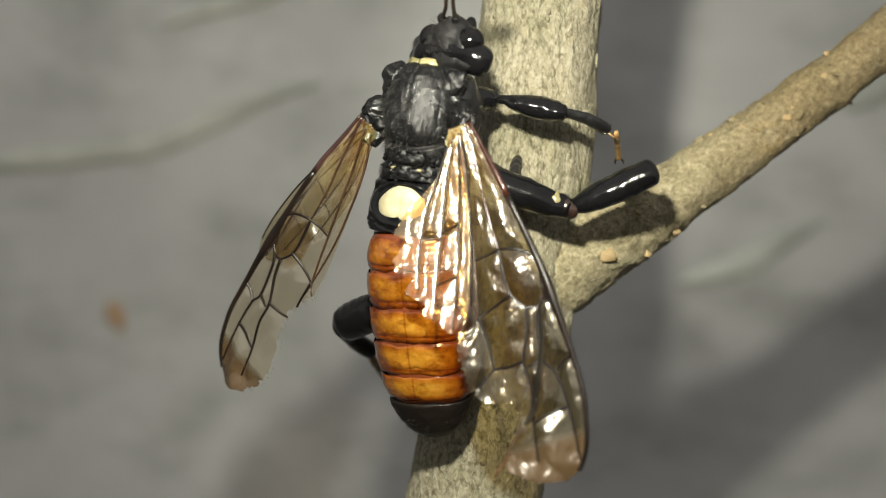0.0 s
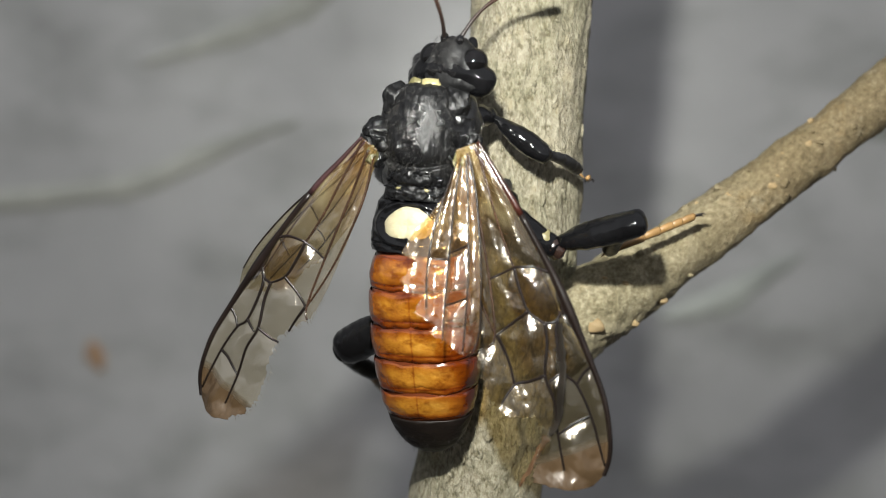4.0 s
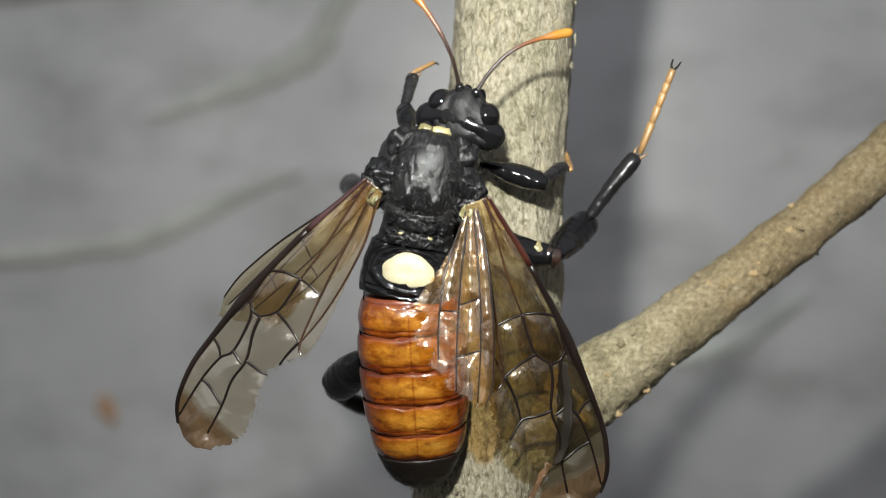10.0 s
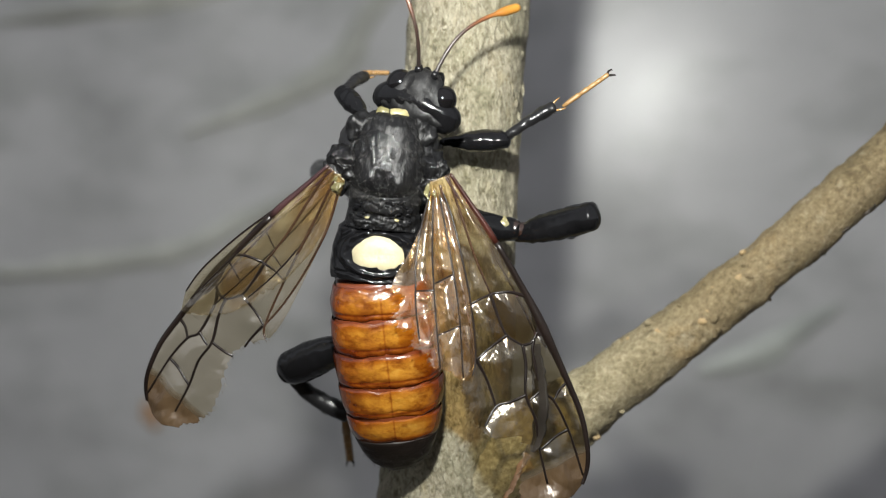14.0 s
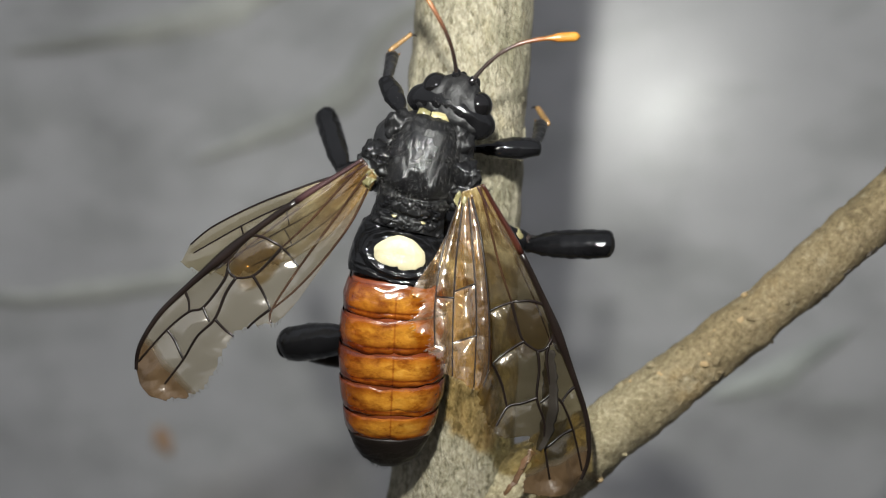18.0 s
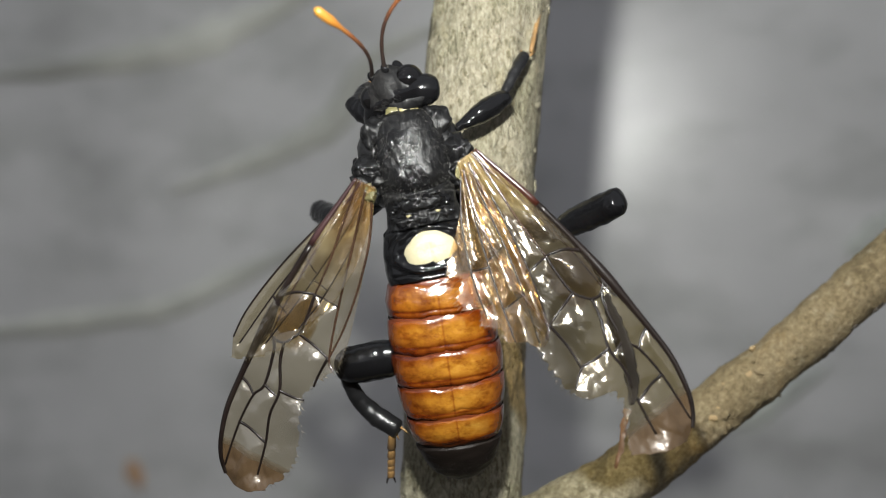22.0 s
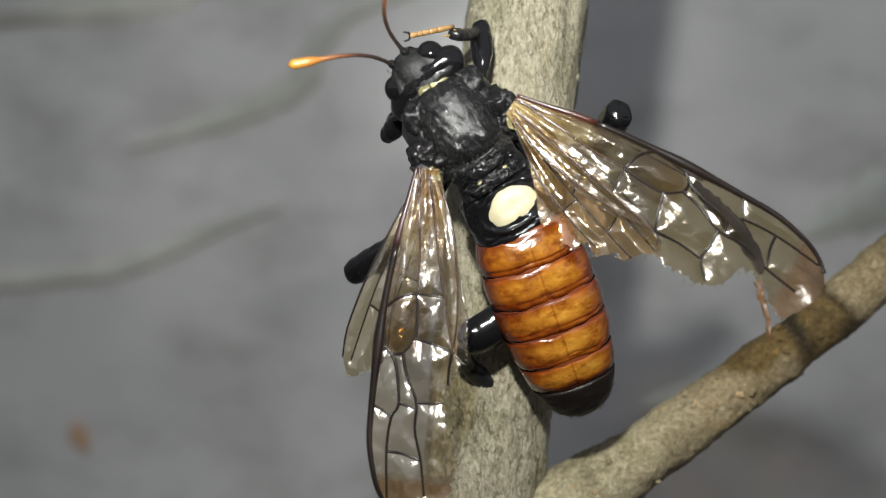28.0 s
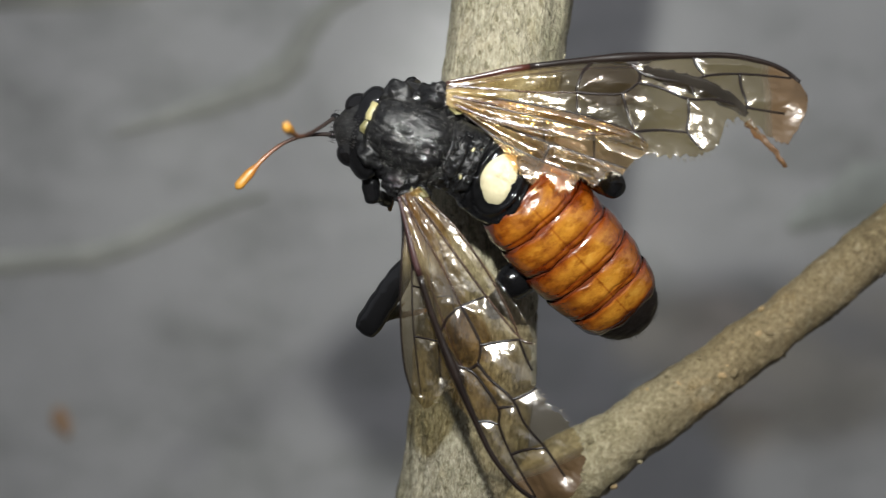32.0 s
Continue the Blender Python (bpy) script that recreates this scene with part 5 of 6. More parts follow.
    walk(head, [
        (0, turn(-2, 0.9, 0)), (2, turn(-4, 0.9, 2)), (5, turn(-8, 0.9, 5)),
        (6, turn(-14, 0.9, 6)), (8, turn(-12, 0.9, 8)), (9, turn(-7, 0.9, 9)),
        (11, turn(-10, 0.9, 11)), (13, turn(-20, 0.9, 13)), (14, turn(-16, 0.83, 14)),
        (17, turn(-12, 0.63, 17)), (19, turn(-8, 0.5, 19)), (20, turn(4, 0.33, 20)),
        (21, turn(12, 0.15, 21)), (22, turn(14, -0.02, 22)), (23, turn(17, -0.2, 23)),
        (24, turn(16, -0.08, 24)), (27, turn(18, 0.3, 27)), (28, turn(12, -0.2, 28)), (29, turn(12, -0.3, 29)),
        (30, turn(14, -0.3, 30)), (32, turn(14, -0.7, 32)),
    ])
    walk(feelers["right"], along((0.42, 2.15, 0.55), feel([
        (0, (2.88, 1.49, 3.25)), (1, (2.86, 2.39, 3.25)), (1.5, (3.54, 3, -2.76)),
        (2, (3.58, 2.98, -2.73)), (5, (2.82, 3.4, -3.05)), (6, (2.69, 3.47, -3.05)),
        (7, (3.95, 3.66, -0.39)), (8, (3.58, 3.29, -2.36)), (9, (4.22, 3.36, -0.21)),
        (10, (3.42, 4.13, -0.62)), (11, (3.21, 4.2, -1.11)), (12, (2.82, 4.25, -1.78)),
        (13, (3.48, 4.13, -0.02)), (14, (2.56, 4.61, -1.18)), (14.5, (2.7, 4.1, -2.25)),
        (17, (3.18, 4.04, -1.64)), (18, (3.58, 3.92, 0.99)), (19, (3.81, 3.68, 1.03)),
        (19.5, (2.37, 1.67, 3.25)), (20, (1.61, 3.01, 3.25)), (21, (2.25, 2.75, 3.25)),
        (22, (3.57, 2.67, 3.05)), (23, (3.46, 2.2, 3.25)), (24, (2.02, 3.14, 3.25)),
        (26.5, (1.55, 2.56, 3.25)), (27, (2.58, 2.45, 3.25)), (27.5, (2.49, 2.19, 3.25)),
        (28, (2.4, 2.56, 3.25)), (28.5, (0.4, 0.19, 3.25)), (29, (1.77, 1.59, 3.25)),
        (29.5, (1.93, 1.36, 3.25)), (30, (2.05, 0.34, 3.25)), (30.5, (3.17, 1.52, 3.25)),
        (31, (4.26, 1.84, 2.77)), (31.5, (4.08, 1.34, 3.25)), (32, (-0.53, 1.58, 4.8)),
    ]), (0, 1, 0)))
    walk(feelers["left"], along((-0.42, 2.15, 0.55), feel([
        (0, (0.88, 2.27, 3.25)), (1, (0.97, 2.99, 3.25)), (2, (-0.36, 3.37, 3.25)),
        (5, (-1.4, 3.54, 3.25)), (6, (-1.5, 4.22, 3.01)), (7, (-1.23, 4.33, 2.98)),
        (8, (-2.86, 3.78, 2.58)), (9, (-2.91, 3.91, 2.32)), (10, (-3.77, 3.76, 0.9)),
        (11, (-3.4, 4.14, 0.7)), (12, (-4.52, 2.85, 0.77)), (13, (-3.96, 3.58, 0.84)),
        (14, (-3.21, 4.25, 0.92)), (17, (-3.46, 2.29, 3.25)), (18, (-4, 3.13, 1.84)),
        (19, (-3.08, 2.64, 3.25)), (20, (-2.11, 2.32, 3.25)), (20.5, (-2.36, 2.14, 3.25)),
        (21, (-2.32, 2.42, 3.25)), (22, (-0.79, 2.31, 3.25)), (22.5, (-1.95, 2.88, 3.25)),
        (23, (-0.93, 1.46, 3.25)), (24, (-0.75, 0.9, 3.25)), (26.5, (-4.01, 3.59, 0.46)),
        (27, (-3.96, 3.13, 1.93)), (27.5, (-3.02, 3.08, 3.25)), (28, (-3.39, 3.06, 2.88)),
        (28.5, (-4.3, 3.2, 0.64)), (29, (-4.72, 0.49, 2.58)), (29.5, (-3.86, 3.4, 1.64)),
        (30, (-2.87, 2.17, 3.25)), (30.5, (-2.58, 2.24, 3.25)), (31, (-2.29, 3.36, 3.25)),
        (31.5, (-2.08, 2.06, 3.25)), (32, (-3.17, 3.75, 2.26)),
    ]), (0, 1, 0)))
    spread(wings["right"], [
        (0, fan(7.11, -14.83, 0.29)), (1, fan(6.56, -15.11, 0.39)), (2, fan(7.03, -14.8, 1.02)),
        (5, fan(6.84, -15.01, -1.76)), (6, fan(7.2, -14.46, -1.39)), (7, fan(7.73, -14.34, -1.76)),
        (8, fan(7.97, -14.24, -2.97)), (9, fan(8.1, -14.28, -3.03)), (10, fan(8.33, -14.11, -3.28)),
        (11, fan(7.59, -14.6, -2.29)), (12, fan(8.1, -14.29, -2.58)), (13, fan(8.24, -14.19, -1.39)),
        (14, fan(7.67, -14.45, -0.38)), (14.5, fan(7.08, -14.78, -0.41)), (16.5, fan(8.52, -14.03, -2.18)),
        (17, fan(8.15, -14.19, -0.68)), (18, fan(8.74, -13.87, -2.8)), (19, fan(7.98, -14.26, -0.41)),
        (20, fan(7.18, -14.74, 0.11)), (21, fan(7.81, -14.37, 0.74)), (22, fan(6.88, -14.89, 1.24)),
        (23, fan(7.85, -14.34, 1.8)), (24, fan(7.57, -14.5, 1.83)), (24.5, fan(7.08, -14.78, 1.82)),
        (26.5, fan(7.75, -14.39, 1.85)), (27, fan(7.91, -14.3, 1.8, -4)), (27.5, fan(6.9, -14.87, 1.83, -7)),
        (28, fan(6.99, -14.83, 1.83, -8)), (28.5, fan(5.84, -15.36, 1.81, -9)), (29, fan(6.33, -15.2, 0.4, -10)),
        (29.5, fan(7.33, -14.73, 0.4, -10)), (30, fan(7.52, -14.64, 0.4, -10)), (30.5, fan(7.56, -14.62, 0.4, -10)),
        (31, fan(7.87, -14.44, 0.41, -10)), (31.5, fan(7.51, -14.65, 0.41, -10)), (32, fan(6.7, -15.08, 0.41, -10)),
    ])
    spread(wings["left"], [
        (0, fan(-7.73, -14.05, -2.05)), (1, fan(-7.61, -14.14, -1.87)), (2, fan(-7.87, -14.06, -1.23)),
        (5, fan(-7.97, -14.02, -1)), (6, fan(-7.57, -14.25, -0.96)), (7, fan(-7.56, -14.25, -1.02)),
        (8, fan(-7.15, -14.51, -0.24)), (9, fan(-7.22, -14.28, -2.36)), (10, fan(-7.19, -14.21, -2.9)),
        (11, fan(-7.73, -14.04, -2.13)), (12, fan(-7.63, -14.1, -2.08)), (13, fan(-8, -13.58, -3.55)),
        (14, fan(-8.29, -13.22, -4.16)), (14.5, fan(-8.59, -13.3, -3.14)), (16.5, fan(-8.44, -13.17, -3.98)),
        (17, fan(-8.51, -13.46, -2.67)), (18, fan(-8.47, -13.31, -3.44)), (19, fan(-8.61, -13.28, -3.18)),
        (20, fan(-8.73, -13.2, -3.17)), (21, fan(-8.95, -12.94, -3.56)), (22, fan(-9.22, -12.91, -2.88)),
        (23, fan(-8.65, -13.51, -1.7)), (24, fan(-9.08, -13.24, -1.54)), (26.5, fan(-9.21, -13.18, -1.07)),
        (27, fan(-9.27, -13.17, 0.52)), (27.5, fan(-10.2, -12.44, -0.26)), (28, fan(-9.66, -12.8, 1.55)),
        (28.5, fan(-10.28, -12.27, 1.59)), (29, fan(-9.65, -12.87, 0.75)), (29.5, fan(-9.43, -13.06, 0.03)),
        (30, fan(-8.69, -13.59, 0.06)), (30.5, fan(-9.79, -12.76, 0.77)), (31, fan(-8.94, -13.34, 1.5)),
        (32, fan(-10.07, -12.46, 1.57)),
    ])
    spread(wings["right_rear"], [
        (0, fan(1.94, -8.7, 1.83)), (6, fan(1.13, -8.97, 1.06)), (9, fan(1.91, -8.84, 1.07)),
        (13, fan(2.11, -8.8, 1.01)), (17, fan(2.64, -8.66, 0.99)), (19, fan(2.28, -8.75, 1.02)),
        (23, fan(1.68, -8.89, 1.01)), (27, fan(2.07, -8.81, 1.01)), (28, fan(2.01, -8.93, 1.03)),
        (30, fan(2.17, -8.97, 1.03)), (31, fan(2.08, -8.97, 1.06)), (32, fan(1.72, -9.01, 1.06)),
    ])
    spread(wings["left_rear"], [
        (0, fan(-6.87, -6.4, -2.31)), (6, fan(-6.7, -6.89, -1.09)), (9, fan(-6.29, -6.89, -2.64)),
        (13, fan(-6.72, -6.72, -1.83)), (17, fan(-7.12, -5.95, -2.73)), (19, fan(-7.65, -5.73, -1.28)),
        (23, fan(-7.62, -5.81, -1.06)), (27, fan(-8.13, -5.16, 0.14)), (28, fan(-8.12, -5.17, 0.13)),
        (29, fan(-8.51, -4.48, 0.13)), (30, fan(-8.21, -5.02, 0.13)), (31, fan(-8.3, -4.87, 0.14)),
        (32, fan(-8.66, -4.18, 0.13)),
    ])
    shifts = [
        (0, (6.3, -3.4, -3.93)), (6, (6, -4.91, -2.7)), (8, (6.13, -4.68, -2.51)),
        (8.4, (6.5, -3.64, -2.77)), (9, (6.69, -2.45, -2.54)), (10, (6.68, -2.4, -1.71)),
        (11, (6.44, -3.72, -1.38)), (12, (6.45, -3.81, -1.6)), (13, (6.65, -2.74, -1.62)),
        (19, (6.34, -2.51, -4.13)), (22, (6.11, -4.45, -3.36)), (23, (6.53, -3.37, -3.02)),
        (24, (6.2, -4.53, -2.63)), (27, (6.25, -2.94, -4.27)), (29, (4.16, -5.99, -4.9)),
        (30, (4.72, -6.36, -3.17)), (32, (2.09, -7.59, -2.96)),
    ]
    stride("right_hind", [
        (0, 10.1, -1.02, -4.94, 7.87, -1.91, -8.63, 4.89, -2.08, -12.12), (0.5, 10.24, -1.43, -4.84, 7.94, -2.11, -8.52, 5.25, -2.07, -12.26),
        (1, 9.62, -1.55, -6.04, 7.51, -2.11, -9.87, 4.92, -2.09, -13.67), (1.5, 10.36, -2.1, -4.74, 8.08, -2.7, -8.45, 5.91, -2.43, -12.5),
        (2, 10.29, -2.5, -5.08, 8.45, -3.2, -9.02, 6.33, -3.05, -13.1), (2.5, 10.49, -2.57, -4.06, 9.23, -3.29, -8.21, 9.07, -2.48, -12.74),
        (4.5, 10.36, -3.13, -2.2, 8.3, -4.89, -5.4, 12.74, -2.61, -6.4), (5, 10.33, -3.72, -2.2, 8.15, -5.51, -5.4, 12.7, -2.84, -6.4),
        (6, 10.67, -4.22, -2.1, 8.62, -6.38, -5.4, 12.63, -2.75, -6.4), (7, 10.74, -4.59, -2.1, 8.72, -6.93, -5.4, 12.75, -3, -6.4),
        (8, 10.95, -4.38, -2.1, 9.2, -6.87, -5.4, 12.77, -2.51, -6.4), (8.5, 10.66, -1.46, -3.21, 9.57, -2.09, -7.42, 7.86, -2.35, -11.69),
        (8.8, 9.9, -0.03, -4.19, 11.94, 2.63, -1.33, 12.84, 5.8, 1.88), (9, 9.27, 0.58, -4.86, 12.14, 3.91, -4.77, 13, 8.4, -4.27),
        (9.3, 10.72, -0.4, -1.45, 9.76, -1.99, -5.44, 8.61, -2.56, -9.85), (9.7, 11, -1.29, -0.84, 10.28, -2.33, -5.06, 9.32, -2.25, -9.55),
        (10, 8.44, -0.41, -5.46, 10.36, 3.52, -4.99, 11.09, 8, -4.23), (10.4, 10.32, -0.29, -1.05, 10.06, -1.7, -5.21, 9.51, -2.21, -9.75),
        (11, 10.4, -1.48, -0.67, 10.17, -2.46, -4.96, 9.43, -2.98, -9.47), (11.4, 9.42, -0.72, 0.29, 9.42, -1.63, -4.02, 9.3, -2.35, -8.56),
        (11.6, 7.18, 0.77, -1.48, 10.39, 2.51, 0.97, 12.61, 4.53, 4.46), (11.8, 9.85, -0.72, -1.14, 10.18, -1.8, -5.4, 9.67, -2.58, -9.9),
        (12, 10.32, -1.75, -0.22, 10.03, -2.57, -4.53, 9.43, -3.09, -9.06), (13, 10.39, -0.38, -0.36, 10.15, -1.68, -4.56, 9.32, -2.37, -9.03),
        (14, 10.28, -1.2, 0.27, 9.83, -2.29, -3.97, 9.19, -2.91, -8.48), (14.5, 10.23, -2.7, 0.53, 9.56, -3.49, -3.74, 8.91, -3.8, -8.29),
        (16.2, 9.71, -0.86, -0.19, 10.65, -0.84, -4.49, 11.77, 0.17, -8.83), (16.5, 9.09, 0.7, -4.92, 11.74, 4.14, -4.2, 13.45, 8.3, -3.23),
        (16.8, 9.89, -0.43, -1.06, 10.66, -0.76, -5.38, 11.87, -0.06, -9.76), (17, 10.59, -0.73, -2.59, 10.42, -1.78, -6.86, 9.94, -2.53, -11.37),
        (17.5, 10.75, -1.25, -2.73, 10.54, -2.08, -7.04, 10.03, -2.59, -11.59), (18, 10.5, -1.37, -2.02, 10.05, -2.12, -6.33, 9.65, -2.65, -10.88),
        (18.3, 9.36, -0.84, -0.78, 10.74, -0.79, -4.96, 12.08, -0.11, -9.31), (18.5, 8.45, -0.36, -7.41, 11.67, 2.53, -6.61, 13.57, 6.59, -5.59),
        (18.7, 9.08, -0.55, -0.88, 10.49, -0.76, -5.04, 11.83, -0.06, -9.38), (19, 10.12, -0.25, -2.82, 9.66, -1.55, -7, 8.93, -2.55, -11.43),
        (19.3, 9.39, -1.2, -0.99, 11.37, -0.96, -4.91, 13.23, -0.55, -9.1), (19.5, 10.23, -1.79, -6.15, 13.41, -1.45, -9.17, 14.76, 0.52, -5.24),
        (19.7, 9.43, -1.34, -1.01, 11.3, -1.89, -4.96, 12.29, -1.91, -9.45), (20, 10.2, -0.91, -3.08, 9.63, -2.34, -7.2, 8.76, -3.05, -11.66),
        (20.5, 10.23, -1.65, -2.42, 9.37, -2.63, -6.62, 8.53, -3.3, -11.09), (20.8, 9.17, -1.75, -0.73, 10.8, -2.33, -4.77, 12.93, -1.45, -8.75),
        (21, 9.3, -1.44, -6.04, 11.49, -1.53, -2.22, 13.99, 0.49, 1.06), (21.3, 9.17, -1.81, -0.83, 10.42, -2.04, -5.04, 11.18, -2.28, -9.58),
        (21.5, 9.86, -1.48, -2.87, 9.03, -2.38, -7.1, 8.3, -2.97, -11.6), (22, 9.59, -3.61, -0.47, 8.59, -3.97, -4.74, 7.62, -3.87, -9.23),
        (22.5, 9.14, -0.32, -2.61, 8.79, -0.76, -6.97, 7.89, -1.46, -11.43), (23, 9.89, -1.63, -0.41, 8.83, -2.45, -4.6, 7.97, -2.86, -9.1),
        (23.5, 7.62, -1.16, -6.25, 8.72, 0.89, -2.51, 8.77, 2.35, 1.85), (24, 8.97, -3.62, 0.93, 8.05, -4.36, -3.31, 7.06, -4.79, -7.78),
        (24.5, 8.19, -0.91, -5.34, 10.9, 1.75, -3.12, 11.22, 3.91, 0.93), (24.8, 8.39, -2.62, 0.71, 7.8, -3.49, -3.57, 6.81, -4.1, -8.02),
        (26.5, 8.9, 0.46, -3.23, 8.61, -0.58, -7.49, 7.98, -1.51, -11.95), (27, 9.07, -1.45, -0.95, 8.13, -2.48, -5.13, 7.08, -3.19, -9.55),
        (27.5, 7.16, -3, -0.11, 6.13, -3.9, -4.29, 5.06, -4.51, -8.73), (28, 6.97, -3.31, -0.49, 5.81, -4.22, -4.64, 4.43, -4.68, -9),
        (28.5, 7.2, -4.54, -0.95, 5.8, -5.42, -5.03, 4.32, -5.72, -9.38), (29, 5.64, -6.99, -0.66, 3.96, -7.61, -4.68, 2.99, -7.54, -9.18),
        (30, 6.13, -6.74, 1.2, 4.53, -7.51, -2.83, 3.47, -7.41, -7.31), (31, 4.73, -8.86, 0.92, 3, -9.5, -3.08, 2.17, -9.06, -7.58),
        (32, 1.95, -9.15, 1.37, 1.31, -8.59, -2.95, 0.71, -8.15, -7.49),
    ], shifts)
    sway("right_hind", shifts)
    stride("left_hind", [
        (0, -5.12, -10.97, -2.94, -5.21, -12.79, -6.95, -5.14, -14.63, -9.57), (1, -5.65, -10.06, -1.84, -5.12, -12.01, -5.75, -4.54, -13.71, -8.4),
        (2, -5.13, -11.23, -2.25, -4.38, -12.79, -6.3, -4.08, -14.37, -9.06), (5, -4.92, -11.12, -3.25, -4.46, -12.93, -7.23, -4.03, -14.55, -9.96),
        (6, -5.05, -11.01, -3.08, -3.52, -12.55, -6.91, -2.83, -14.3, -9.5), (7, -5.54, -9.97, -2.79, -3.76, -12.3, -6.07, -2.67, -14.13, -8.45),
        (8, -5.04, -10.85, -3.31, -3.02, -12.7, -6.75, -1.78, -14.49, -9.09), (9, -3.45, -11.75, -4.53, -2.04, -13.61, -8.26, -0.68, -15.17, -10.7),
        (9.3, -5.61, -9.39, -2.9, -2.85, -11.96, -5.16, -1.47, -13.74, -7.44), (9.7, -4.15, -11.19, -4.38, -1.94, -12.99, -7.73, -0.39, -14.51, -10.08),
        (10, -3.01, -11.56, -4.99, -1.16, -13.19, -8.63, 0.56, -14.67, -10.89), (11, -3.77, -11.5, -4.5, -1.65, -13.84, -7.57, 0.06, -15.13, -9.94),
        (12, -5.15, -10.55, -3.38, -1.29, -12.64, -3.05, 0.29, -13.79, -5.58), (13, -5.2, -10.9, -2.77, -1.43, -13.15, -2.53, -1, -15.96, -4),
        (14, -4.55, -11.08, -3.98, -1.14, -13.43, -5.48, -0.67, -16.21, -7), (16.5, -4.8, -11.15, -3.47, -1.15, -13.33, -4.63, 0.83, -14.63, -6.79),
        (17, -5.38, -9.13, -3.6, -1.62, -10.7, -5.24, 0.53, -12.42, -6.88), (18, -4.66, -10.65, -4.17, -1.19, -11.19, -6.83, 0.75, -12.76, -8.83),
        (19, -5.56, -10.34, -1.9, -2.02, -11.67, -4.14, -0.35, -12.97, -6.55), (20, -5.56, -10.51, -1.2, -1.37, -13.21, -3, -0.3, -14.96, -6),
        (21, -5.85, -9.86, -1.2, -2.58, -13.32, -2.6, -2.52, -15.9, -5), (22, -5.87, -8.8, -2, -3.74, -12.72, -3, -4.48, -15.65, -5),
        (23, -5.6, -10.01, -0.93, -2.16, -12.75, -0.83, -1.84, -14.75, -3.32), (24, -5.78, -8.79, -1.29, -3.86, -12.51, -2.67, -4.35, -14.86, -4.77),
        (26.5, -5.75, -9.52, -1.49, -4.66, -13.24, -3.58, -4.46, -15.74, -5.57), (27, -5.79, -8.6, -1.53, -5.49, -12.88, -2.5, -6.79, -15.45, -3.9),
        (27.5, -5.61, -7.62, -1.46, -7.91, -10.94, -3.21, -9.32, -13.24, -4.93), (28, -5.79, -8.63, -1.46, -6.11, -11.74, -4.55, -6.64, -14.36, -6.32),
        (29, -5.68, -7.91, -1.38, -7, -10.31, -4.82, -8.33, -12.29, -6.96), (30, -5.54, -8.25, -3.07, -6.53, -10.2, -6.88, -7.79, -12.02, -9.2),
        (31, -5.5, -7.3, -2.07, -7.01, -8.67, -5.96, -8.64, -10.12, -8.31), (32, -5.21, -6.67, -1.43, -7.06, -7.97, -5.21, -8.72, -9.24, -7.63),
    ])
    front_shifts = [(0, (2.3, 1.5, -2.5)), (28.5, (2.3, 1.5, -2.5)), (29, (3.07, 0.14, -2.5)), (29.5, (2.93, 0.34, -2.5)), (30, (2.82, 0.57, -2.5)), (30.5, (3.25, 0.25, -2.5)), (31, (3.19, 0.19, -2.5)), (31.5, (3.08, -0.5, -2.5)), (32, (2.2, 0.54, -2.5))]
